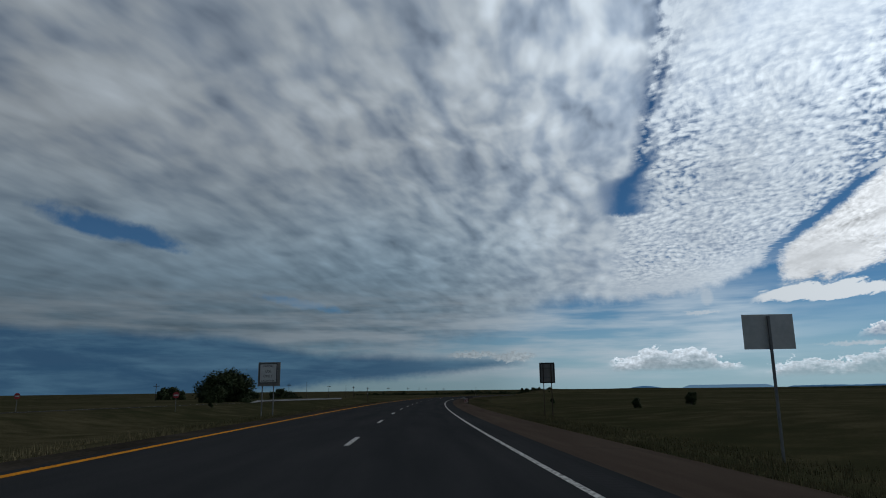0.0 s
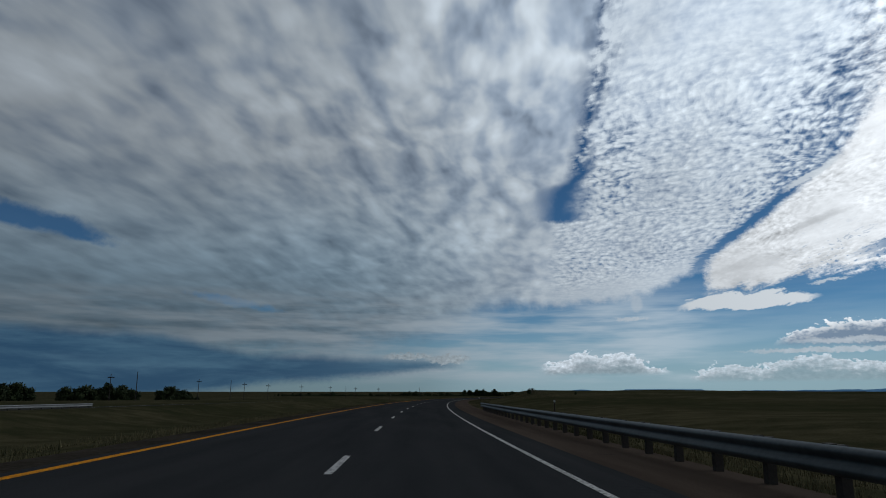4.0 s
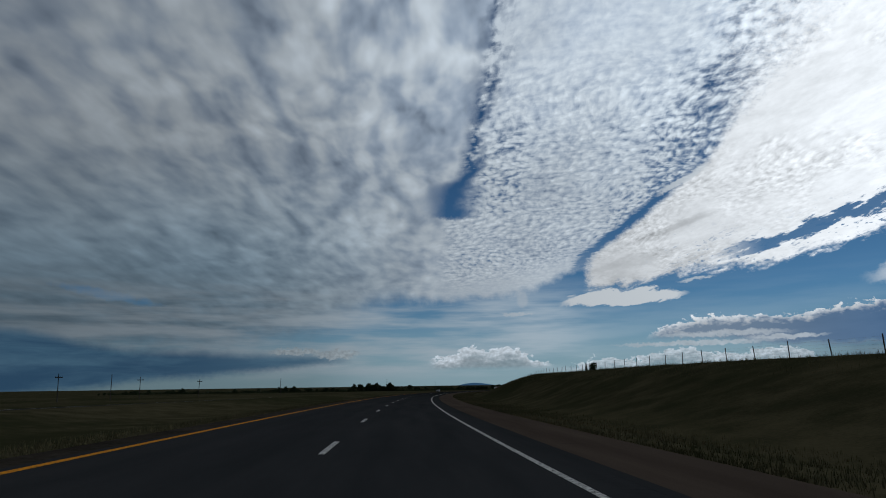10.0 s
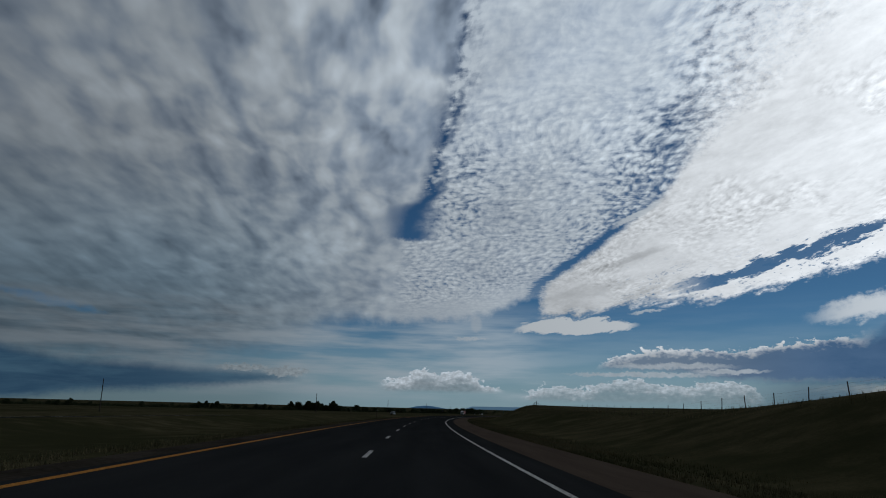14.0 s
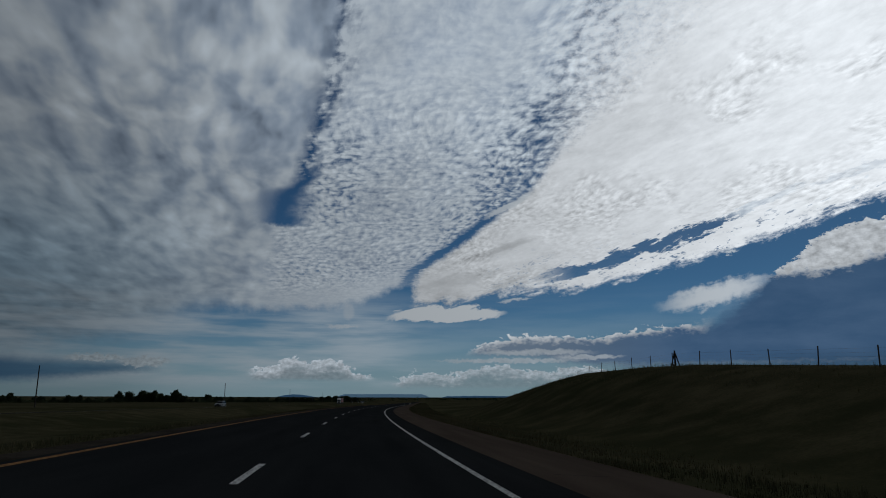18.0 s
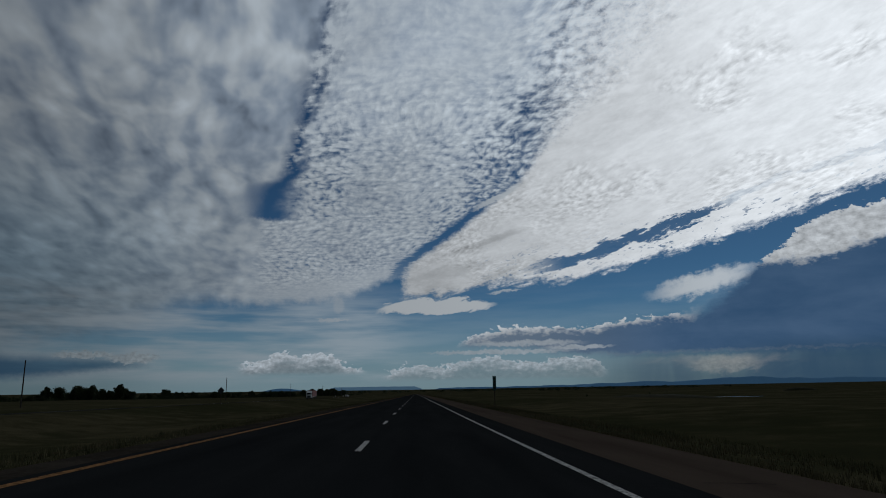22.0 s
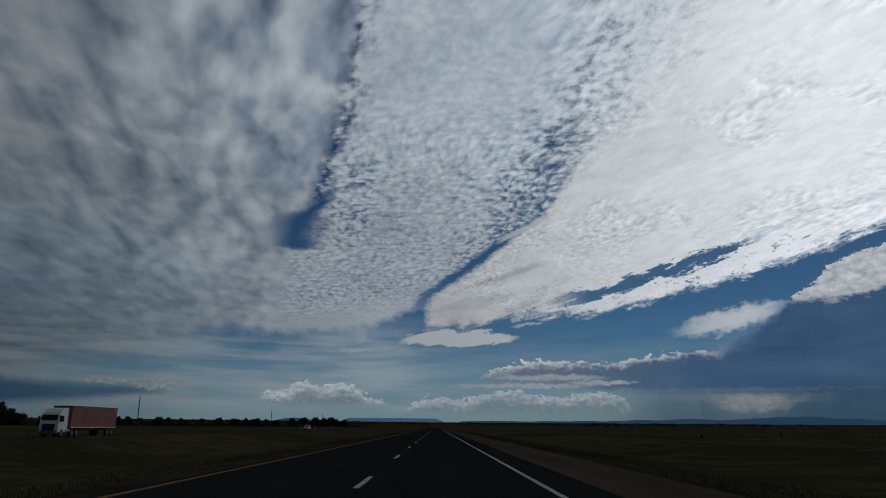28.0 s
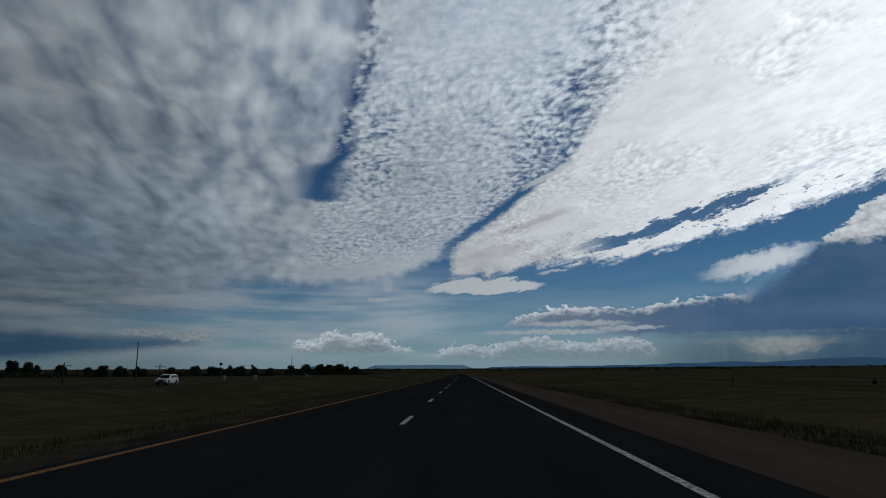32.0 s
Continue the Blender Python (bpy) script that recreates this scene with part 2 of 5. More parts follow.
    low_edge = az.along([(-180, 2.5), (-62, 2.5), (-48, 2.8), (-36, 3.0), (-28, 4.0), (-21, 5.6), (-14.8, 7.3), (-8.5, 7.4), (-5, 8.5), (-1, 10.0), (1.5, 11.2), (6, 14), (180, 15)])
    cut = az.along([(-180, 1.8), (-40, 1.8), (-20, 1.6), (-8, 0.55), (180, 0.5)])
    under = ((el - low_edge + rag * 1.6 + soft * 2.0) / cut).step(-0.6, 1.3)
    cover_ab = cover_ab * under * (1.0 - gap)
    shade_ab = light * (1.0 + tex * (0.42 + 0.1 * is_b)).max(0.45) * (0.98 + 0.3 * soft)
    shade_ab = shade_ab * (1.0 - (1.0 - el.step(4.0, 13.0)) * az.along([(-180, 0.3), (-40, 0.46), (-24, 0.36), (-8, 0.05), (180, 0.0)]))
    low_t = (0.1 - tex).step(-0.2, 0.9)
    tint = blend(low_t, (0.865, 0.985, 1.1), blend(is_b, (0.72, 0.905, 1.16), (0.74, 0.92, 1.18)))
    tint = blend((1.0 - el.step(5.0, 22.0)) * (1.0 - az.step(-34.0, -10.0)) * 0.95, tint, (0.56, 0.88, 1.16))
    n2 = WT.nodes.new("ShaderNodeVectorMath")
    n2.operation = "SCALE"
    WT.links.new(tint, n2.inputs[0])
    WT.links.new(shade_ab.s, n2.inputs["Scale"])
    col = blend(cover_ab.clip(), col, n2.outputs[0])

    # thin veil between sheet and horizon
    veil = noise_of(vec(az * 0.03, el * 0.26, 2.0), 3.0, 4.0, 0.55).step(0.33, 0.68) * az.along([(-180, 0.5), (-50, 0.6), (-14, 0.85), (-2, 0.5), (4, 0.15), (20, 0.1), (180, 0.4)]) * el.step(0.4, 2.0) * (1.0 - el.step(6.0, 10.0))
    col = blend(veil, col, grey(light * 1.08, (0.82, 0.97, 1.1)))

    # dark bank low on the left
    bank_top = az.along([(-180, 7.0), (-62, 5.2), (-46, 4.7), (-37, 3.3), (-28, 3.0), (-22, 2.75), (-20, 1.6), (-18, 1.3), (180, 1.0)])
    dark = (bank_top - el + rag * 0.35 + soft * 0.8 + fine * 0.12).step(-0.4, 0.6) * (el - az.along([(-180, -1.0), (-62, -1.0), (-45, -0.4), (-36, 0.5), (-27, 1.3), (-20, 2.1)]) + fine * 0.4 + soft * 0.8).step(0.1, 1.0) * (1.0 - az.step(-22.5, -18.5))
    dcol = blend((noise_of(vec(az * 0.05 + el * 0.05, el * 0.3, 2.5), 2.6, 6.0, 0.6, 0.4)).step(0.36, 0.72), (0.17, 0.5, 0.98), (0.42, 0.95, 1.5))
    dcol = blend(az.step(-38.0, -22.0) * 0.5, dcol, (0.68, 1.35, 2.0))
    col = blend(dark * 0.95, col, dcol)

    # wedge C with its thin blue sliver and tail
    c_low = az.along([(-2, 7.9), (2.8, 8.0), (7.1, 8.95), (11.5, 8.9), (17.6, 10.0), (24.7, 11.5), (30.6, 13.0), (37.4, 14.8), (60, 20), (120, 26)])
    wisp = noise_of(vec(az * 0.13, (el - az * 0.24) * 0.42, 15.0), 3.2, 7.0, 0.6, 0.3) - 0.5
    cc = (in_c * 0.6 / el.along([(8, 1.0), (18, 1.0), (21, 3.0), (26, 12.0), (33, 18.0), (50, 18.0)]) + fine * 0.8).step(-0.25, 0.35) * (el - c_low + wisp * 2.6 + fine * 1.2).step(-0.25, 0.6)
    sliver_e = az.along([(9, 9.9), (13.7, 10.8), (18.2, 12.1), (23.9, 13.6), (28.8, 15.4), (38, 17)])
    torn = noise_of(vec(az * 0.5, (el - az * 0.29) * 1.7, 21.0), 0.9, 6.0, 0.62, 0.2) - 0.5
    sliver = (0.85 - ((el - sliver_e + fine * 0.6 + wisp * 1.6) / az.along([(9, 0.5), (14, 0.75), (19, 0.95), (23, 0.7), (27, 0.4), (33, 0.35), (38, 0.5)])).abs() + torn * 3.6 + (rip_c - 0.5) * 1.2).step(0.0, 0.45) * az.step(8.0, 13.0) * (1.0 - az.step(24.0, 30.0) * 0.6)
    specks = (1.0 - (el - c_low).step(0.3, 4.6)) * (torn + (rip_c - 0.5) * 0.9).step(0.1, 0.22) * az.step(3.0, 8.0) * 0.8
    cc = cc * (1.0 - sliver * 0.97) * (1.0 - specks)
    c_mask = noise_of(vec(az * 0.12, el * 0.2, 12.0), 1.1, 3.0, 0.5).step(0.46, 0.66)
    streak = (1.0 - ((az - 6.4) / 4.2).pow(2.0) - ((el - 12.55 - (az - 6.4) * 0.3 + wisp * 1.2) / 0.5).pow(2.0)).step(0.0, 1.0) * 0.26 + (1.0 - ((az - 3.6) / 3.4).pow(2.0) - ((el - 10.3 - (az - 3.6) * 0.2 + wisp * 1.5) / 0.7).pow(2.0)).step(0.0, 1.0) * 0.16
    ctex = ((rip_c - 0.5) * 0.9 + scales * 0.25) * (0.15 + c_mask) + (scale_b - 0.5) * 0.25 + fine * 0.1 + wisp * 0.4 + puffs * 0.2 - streak
    lowdark = 1.0 - 0.3 * (1.0 - (el - c_low).step(0.2, 3.0)) * (noise_of(vec(az * 0.1, el * 0.2, 8.0), 3.0, 4.0, 0.6)).step(0.4, 0.65) * (1.0 - az.step(6.0, 16.0))
    ccol = az.along([(-4, 4.9), (4, 6.2), (12, 7.7), (22, 9.5), (34, 11.8), (45, 12.3), (70, 5.0), (180, 1.0)]) * (1.0 + ctex) * lowdark
    col = blend(cc, col, grey(ccol, (0.93, 0.99, 1.05)))
    tail = (1.0 - ((az - 1.8) / 5.4).pow(2.0) - ((el - 7.05 - (az - 1.8) * 0.05 - 0.25 * (((az + 1.0) / 3.0).pow(2.0) * -1.0).step(-1.0, 0.0) + fine * 0.6 + wisp * 1.4) / 0.75).pow(2.0)).step(0.0, 0.4)
    col = blend(tail, col, grey(light * 1.12, (0.9, 0.985, 1.06)))

    for a_, e_, w_, h_, sl_, k_ in ((7.2, 16.2, 2.4, 0.34, 0.45, 0.85), (-6.4, 7.3, 0.55, 0.75, 0.0, 0.4), (-6.9, 6.1, 1.6, 0.14, 0.02, 0.6), (7.6, 8.35, 1.6, 0.16, 0.1, 0.7), (25.0, 11.45, 0.5, 0.14, 0.1, 0.8)):
        shred = (1.0 - ((az - a_) / w_).pow(2.0) - ((el - e_ - (az - a_) * sl_ + fine * 0.7 + wisp * 0.8) / h_).pow(2.0)).step(-0.1, 0.8)
        col = blend(shred * k_, col, grey(light * 1.02, (0.88, 0.98, 1.07)))

    # storm cloud with its bright rim
    top = az.along([(3.2, 3.7), (4.0, 4.25), (6.1, 4.95), (8.5, 5.35), (13.2, 5.2), (17.8, 5.7), (21.5, 6.0), (23.5, 6.8), (26.3, 8.7), (28.3, 9.9), (30, 11.0), (30.8, 11.8), (33.9, 12.8), (37.1, 13.0), (50, 14), (90, 8), (120, 4)])
    base = az.along([(3.4, 3.95), (8.5, 3.75), (14.5, 3.05), (24, 2.9), (36, 2.5), (90, 1.5)])
    puff = noise_of(flat, 13.0, 6.0, 0.6)
    bulk = noise_of(vec(az * 0.1, el * 0.16, 11.0), 6.0, 5.0, 0.6)
    lift = top + (puff - 0.5) * az.along([(3, 2.6), (20, 2.0), (25, 1.2), (29, 2.4), (40, 2.4)]) - el
    heart_top = az.along([(3.2, 3.7), (6, 4.7), (9, 5.05), (13, 5.0), (18, 5.5), (22, 5.9), (23.5, 7.2), (26.3, 9.0), (28.0, 9.5), (29.9, 9.5), (32.2, 9.5), (34.2, 10.2), (36.8, 10.4), (50, 11.5), (90, 6), (120, 3)])
    body = (lift / az.along([(3, 1.0), (21, 1.0), (24, 11.0), (27, 9.0), (29, 1.0), (60, 1.0)])).step(-0.02, 0.14) * (el - base + rag * 0.9 + fine * 0.4).step(-0.5, 0.3) * az.step(3.2, 4.6) * (1.0 - az.step(85.0, 120.0))
    inside = ((heart_top - el + (puff - 0.5) * 1.4 + (bulk - 0.5) * 2.0) / az.along([(3, 0.5), (20, 0.6), (25, 1.6), (28, 0.5), (40, 0.5)])).step(-0.5, 0.8)
    rim = grey(7.6 * (0.75 + 1.3 * (puff - 0.42) + 0.9 * (bulk - 0.5)), (0.91, 0.98, 1.05))
    heart = blend(noise_of(vec(az * 0.05, el * 0.12, 6.0), 2.6, 6.0, 0.6, 0.3).step(0.25, 0.8), (0.4, 1.0, 2.05), (0.78, 1.5, 2.7))
    heart = blend(az.step(7.0, 22.0), (1.5, 2.1, 2.9), heart)
    fluff = (1.0 - ((az - 23.6) / 4.6).pow(2.0) - ((el - 8.2 - (az - 23.6) * 0.16 + rag * 1.8 + soft * 1.2 + wisp * 1.6) / 1.05).pow(2.0)).step(-0.2, 1.0)
    col = blend(fluff * 0.9, col, grey(light * 1.05, (0.9, 0.985, 1.06)))
    col = blend(body, col, blend(inside, rim, heart))
    for a_, e_, w_, h_ in ((9.0, 3.95, 5.2, 0.28), (13.5, 3.55, 3.0, 0.22), (7.0, 3.3, 6.5, 0.2)):
        shelf = (1.0 - ((az - a_) / w_).pow(2.0) - ((el - e_ + rag * 0.7 + fine * 0.6) / h_).pow(2.0)).step(-0.2, 0.8)
        col = blend(shelf * 0.75, col, grey(light * (0.6 + 0.6 * puff), (0.86, 0.97, 1.08)))
    # rain haze under the storm
    rain = (1.0 - el.step(1.8, 3.6)) * az.step(12.0, 22.0) * (1.0 - az.step(80.0, 110.0)) * noise_of(vec(az * 0.12, el * 0.03, 1.0), 3.0, 3.0, 0.5).step(0.2, 0.6)
    col = blend(rain * 0.75, col, (0.62, 1.15, 1.8))
    fall = (1.0 - el.step(2.2, 4.2)) * (az + wisp * 5.0).step(23.0, 31.0) * (1.0 - az.step(80.0, 110.0))
    col = blend(fall * 0.8, col, (0.36, 0.88, 1.62))
    glint = (1.0 - ((az - 24.6) / 3.0).pow(2.0) - ((el - 1.9 + rag * 1.2 + wisp * 1.5) / 0.75).pow(2.0)).step(-0.2, 0.9)
    col = blend(glint * 0.45, col, grey(light * (0.58 + fine * 0.8), (0.98, 0.98, 0.94)))
    band = (1.0 - ((el - 2.3 + rag * 0.8) / 0.45).pow(2.0)).step(0.0, 1.0) * az.step(17.0, 22.0) * (1.0 - az.step(26.0, 31.0))
    col = blend(band * (0.25 + 1.6 * wisp).clip() * 0.6, col, grey(light * 0.7, (1.0, 0.98, 0.95)))
    hem = (1.0 - ((el - 2.95 + rag * 0.8 + fine * 0.5) / 0.16).pow(2.0)).step(0.0, 1.0) * (0.5 + fine * 3.0).clip() * az.step(13.0, 16.0) * (1.0 - az.step(30.0, 38.0))
    col = blend(hem * 0.16, col, grey(light * 0.55, (0.95, 0.98, 1.0)))
    for a_, e_, w_, h_, k_ in ((-25.3, 3.2, 2.2, 0.3, 1.0), (-22.0, 2.95, 2.0, 0.42, 0.95)):
        tuft = (1.0 - ((az - a_) / w_).pow(2.0) - ((el - e_ + rag * 1.0 + fine * 0.9) / h_).pow(2.0)).step(-0.3, 0.7)
        col = blend(tuft * 0.8, col, grey(light * k_ * (1.0 + fine * 1.6), (0.84, 0.98, 1.08)))

    # cumulus on the horizon
    for a0, a1, foot, pts, seed in ((-14.6, -3.8, 1.75, [(-15, 1.9), (-14.3, 2.5), (-12.3, 2.75), (-10.8, 3.4), (-9, 3.15), (-7.5, 3.35), (-6, 2.5), (-4, 1.9), (-3.4, 1.7)], 1.0),
                                    (-3.0, 16.0, 1.15, [(-3.2, 1.3), (-1.8, 1.9), (0.0, 2.4), (2.0, 2.2), (4.0, 2.65), (6.6, 2.9), (9, 2.4), (11.3, 2.6), (13.5, 2.7), (15.2, 2.1), (16.5, 1.3)], 2.0)):
        p = noise_of(vec(az * 0.1, el * 0.14, seed), 17.0, 6.0, 0.62)
        q = noise_of(vec(az * 0.1, el * 0.2, seed + 9.0), 7.0, 4.0, 0.55)
        t = az.along(pts) + (p - 0.5) * 1.8 + (q - 0.5) * 1.6
        c = (t - el).step(-0.02, 0.1) * (el - foot + fine * 0.35).step(-0.25, 0.2) * az.step(a0, a0 + 1.2) * (1.0 - az.step(a1 - 1.2, a1))
        s = (t - el) / 1.1
        lit = (6.3 if seed == 1.0 else 6.0) * (1.0 - 0.62 * s.clip()) * (0.1 + 1.9 * noise_of(vec(az * 0.1, el * 0.16, seed + 4.0), 20.0, 6.0, 0.65))
        col = blend(c * (1.0 - s.clip() * (0.4 if seed == 1.0 else 0.65)) * (0.95 if seed == 1.0 else 0.9), col, grey(lit, (0.84, 0.95, 1.06)))

    bg = WT.nodes.new("ShaderNodeBackground")
    bg.inputs["Strength"].default_value = 0.1
    WT.links.new(col, bg.inputs["Color"])
    out = WT.nodes.new("ShaderNodeOutputWorld")
    WT.links.new(bg.outputs[0], out.inputs["Surface"])


make_sky()
sun_data = bpy.data.lights.new("sun", "SUN")
sun_data.energy, sun_data.angle, sun_data.color = 0.12, radians(14), (1.0, 0.96, 0.9)
sun = new("sun", sun_data)
_a, _e = radians(SUN_AZ), radians(SUN_EL)
sun.matrix_world = look((0, 0, 300), (-math.sin(_a) * math.cos(_e) * 100, -math.cos(_a) * math.cos(_e) * 100, 300 - math.sin(_e) * 100))

# ---- materials ----


def material(name, build, rough=0.8, metal=0.0, spec=0.5):
    m = bpy.data.materials.new(name)
    m.use_nodes = True
    Val.tree = m.node_tree
    bsdf = m.node_tree.nodes["Principled BSDF"]
    bsdf.inputs["Roughness"].default_value, bsdf.inputs["Metallic"].default_value = rough, metal
    bsdf.inputs["Specular IOR Level"].default_value = spec
    made = build()
    colour, height, depth = made[:3]
    if isinstance(colour, tuple):
        bsdf.inputs["Base Color"].default_value = (*colour, 1)
    else:
        m.node_tree.links.new(colour, bsdf.inputs["Base Color"])
    if height is not None:
        b = m.node_tree.nodes.new("ShaderNodeBump")
        b.inputs["Strength"].default_value, b.inputs["Distance"].default_value = 0.8, depth
        m.node_tree.links.new(height.s, b.inputs["Height"])
        m.node_tree.links.new(b.outputs[0], bsdf.inputs["Normal"])
    if len(made) > 3:
        m.node_tree.links.new(made[3].s, bsdf.inputs["Roughness"])
    Val.tree = WT
    return m


def where():
    return Val.tree.nodes.new("ShaderNodeNewGeometry").outputs["Position"]


def own():
    return Val.tree.nodes.new("ShaderNodeTexCoord").outputs["Object"]


def uv():
    n = Val.tree.nodes.new("ShaderNodeSeparateXYZ")
    Val.tree.links.new(Val.tree.nodes.new("ShaderNodeTexCoord").outputs["UV"], n.inputs[0])
    return Val(n.outputs[0]), Val(n.outputs[1])


def two_tone(a, b, big=0.3, small=8.0, depth=0.01, source=where, lo=0.3, hi=0.7):
    """Two colours mixed at two scales, with fine relief."""
    def build():
        p = source()
        n1, n2 = noise_of(p, big, 4.0, 0.55), noise_of(p, small, 5.0, 0.65)
        return blend((n1 * 0.55 + n2 * 0.45).step(lo, hi), a, b), n2, depth
    return build


def asphalt_build():
    along_s, across_x = uv()          # metres along and across the road
    p = where()
    grain = noise_of(p, 60.0, 3.0, 0.7)
    blot = noise_of(vec(along_s * 0.05, across_x * 0.5, 0.0), 2.0, 4.0, 0.6)
    # two darker wheel tracks in each lane
    lane = ((across_x + 3.66)._op("FLOORED_MODULO", 3.66) - 1.83).abs()
    track = (1.0 - ((lane - 0.85) / 0.42).abs()).step(0.0, 1.0)
    f = (grain * 0.5 + blot * 0.5 - track * 0.05).step(0.2, 0.8)
    groove = ((along_s / 0.3)._op("FRACT") - 0.5).abs().step(0.15, 0.3) * (1.0 - ((across_x - 4.25).abs()).step(0.18, 0.24))
    # base colour falls to about half between 380 and 640 m along the road
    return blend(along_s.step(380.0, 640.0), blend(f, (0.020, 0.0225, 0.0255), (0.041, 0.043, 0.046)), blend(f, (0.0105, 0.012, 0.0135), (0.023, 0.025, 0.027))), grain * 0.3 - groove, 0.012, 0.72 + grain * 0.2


def shoulder_build():
    along_s, across_x = uv()
    p = where()
    grain = noise_of(p, 35.0, 4.0, 0.7)
    blot = noise_of(vec(along_s * 0.06, across_x * 0.7, 2.0), 1.6, 5.0, 0.6)
    return blend((grain * 0.45 + blot * 0.55).step(0.25, 0.75), (0.041, 0.032, 0.027), (0.078, 0.062, 0.051)), grain, 0.006


def paint_build(base, worn):
    def build():
        p = where()
        n = noise_of(p, 14.0, 5.0, 0.7)
        return blend(n.step(0.36, 0.6), worn, base), noise_of(p, 60.0, 2.0, 0.5), 0.003
    return build


def yellow_build():
    """Orange-yellow paint that fades to a pale pinkish tone further on."""
    along_s, across_x = uv()
    n = noise_of(where(), 14.0, 5.0, 0.7)
    fresh = blend(n.step(0.36, 0.6), (0.30, 0.14, 0.03), (0.62, 0.26, 0.02))
    faded = blend(n.step(0.36, 0.62), (0.09, 0.052, 0.03), (0.30, 0.165, 0.075))
    return blend(along_s.step(330.0, 720.0), fresh, faded), None, 0.0


def grass_build():
    p = where()
    patch = noise_of(p, 0.02, 5.0, 0.6)
    tuft = noise_of(p, 0.35, 5.0, 0.6)
    blade = noise_of(p, 7.0, 4.0, 0.7)
    green = blend((patch * 0.7 + tuft * 0.3).step(0.4, 0.6), (0.030, 0.032, 0.016), (0.072, 0.063, 0.037))
    return blend((blade * 0.5 + tuft * 0.5).step(0.3, 0.68), (0.026, 0.027, 0.015), green), tuft * 0.4 + blade * 0.6, 0.05


def blade_build():
    p = where()
    patch, each = noise_of(p, 0.06, 4.0, 0.6), noise_of(p, 3.0, 3.0, 0.7)
    return blend((patch * 0.55 + each * 0.45).step(0.36, 0.64), (0.055, 0.058, 0.028), (0.16, 0.135, 0.08)), None, 0.0


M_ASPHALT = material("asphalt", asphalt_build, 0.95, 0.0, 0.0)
M_SHOULDER = material("shoulder_asphalt", shoulder_build, 0.97, 0.0, 0.0)
M_VERGE = material("dark_gravel_edge", two_tone((0.016, 0.014, 0.012), (0.050, 0.044, 0.037), 0.5, 9.0, 0.01), 1.0, 0.0, 0.0)
M_WHITE = material("white_road_paint", paint_build((0.54, 0.55, 0.55), (0.12, 0.12, 0.12)), 0.9, 0.0, 0.0)
M_YELLOW = material("yellow_road_paint", yellow_build, 0.9, 0.0, 0.0)
M_GRASS = material("prairie_grass", grass_build, 1.0, 0.0, 0.0)
M_BLADE = material("grass_blades", blade_build, 1.0, 0.0, 0.0)

# ---- helpers for meshes ----


def link_mesh(name, verts, faces, mat, uvs=None, smooth=False, parent=None):
    me = bpy.data.meshes.new(name)
    me.from_pydata([tuple(v) for v in verts], [], faces)
    if uvs is not None:
        lay = me.uv_layers.new(name="UVMap")
        for lp in me.loops:
            lay.data[lp.index].uv = uvs[lp.vertex_index]
    if mat is not None:
        me.materials.append(mat)
    if smooth:
        me.polygons.foreach_set("use_smooth", [True] * len(me.polygons))
    me.update()
    ob = new(name, me)
    if parent is not None:
        ob.parent = parent
    return ob


def strip(name, s_list, x_left, x_right, z_left, z_right, mat, cols=1, skirt=0.0):
    """A band along the road; edges may be numbers or functions of s. skirt: depth of its side faces."""
    f = lambda a, s: a(s) if callable(a) else a
    verts, uvs, faces = [], [], []
    w = cols + 1 + (2 if skirt else 0)
    for s in s_list:
        xl, xr, zl, zr = f(x_left, s), f(x_right, s), f(z_left, s), f(z_right, s)
        line = [(xl + (xr - xl) * i / cols, zl + (zr - zl) * i / cols) for i in range(cols + 1)]
        if skirt:
            line = [(xl, zl - skirt)] + line + [(xr, zr - skirt)]
        for x, z in line:
            verts.append(at(s, x, z - bank(s) * x * (1 if abs(x) < 12 else 0)))
            uvs.append((s, x))
    for r in range(len(s_list) - 1):
        for c in range(w - 1):
            a = r * w + c
            faces.append((a, a + w, a + w + 1, a + 1)[::-1])
    return link_mesh(name, verts, faces, mat, uvs)


def spaced(a, b, step):
    n = max(1, int(round((b - a) / step)))
    return [a + (b - a) * i / n for i in range(n + 1)]


# ---- ground ----
HILL = [(-600, 0.3), (150, 0.3), (230, 0.5), (300, 1.2), (370, 2.3), (450, 3.5), (520, 4.3), (550, 3.9), (580, 2.4), (610, 1.6), (640, 2.2), (680, 2.4), (715, 2.9), (738, 4.2), (758, 4.4),
        (775, 3.4), (792, 2.0), (810, 0.8), (830, 0.2), (860, 0.0), (6000, 0.0)]
HILL_S, HILL_Z = [k[0] for k in HILL], [k[1] for k in HILL]
OPP_IN, OPP_OUT = -41.0, -52.5       # edges of the opposite carriageway
RIGHT_EDGE, LEFT_EDGE = 7.1, -4.75    # edges of our pavement


def hill(s):
    return float(np.interp(s, HILL_S, HILL_Z))


def smooth01(t):
    t = min(1.0, max(0.0, t))
    return t * t * (3 - 2 * t)


def valley(s, x):
    """A shallow creek valley left of the road in the first part."""
    return -7.0 * smooth01((-x - 58) / 250) * (1 - smooth01((-x - 420) / 500)) * smooth01((s - 330) / 200) * (1 - smooth01((s - 760) / 250))


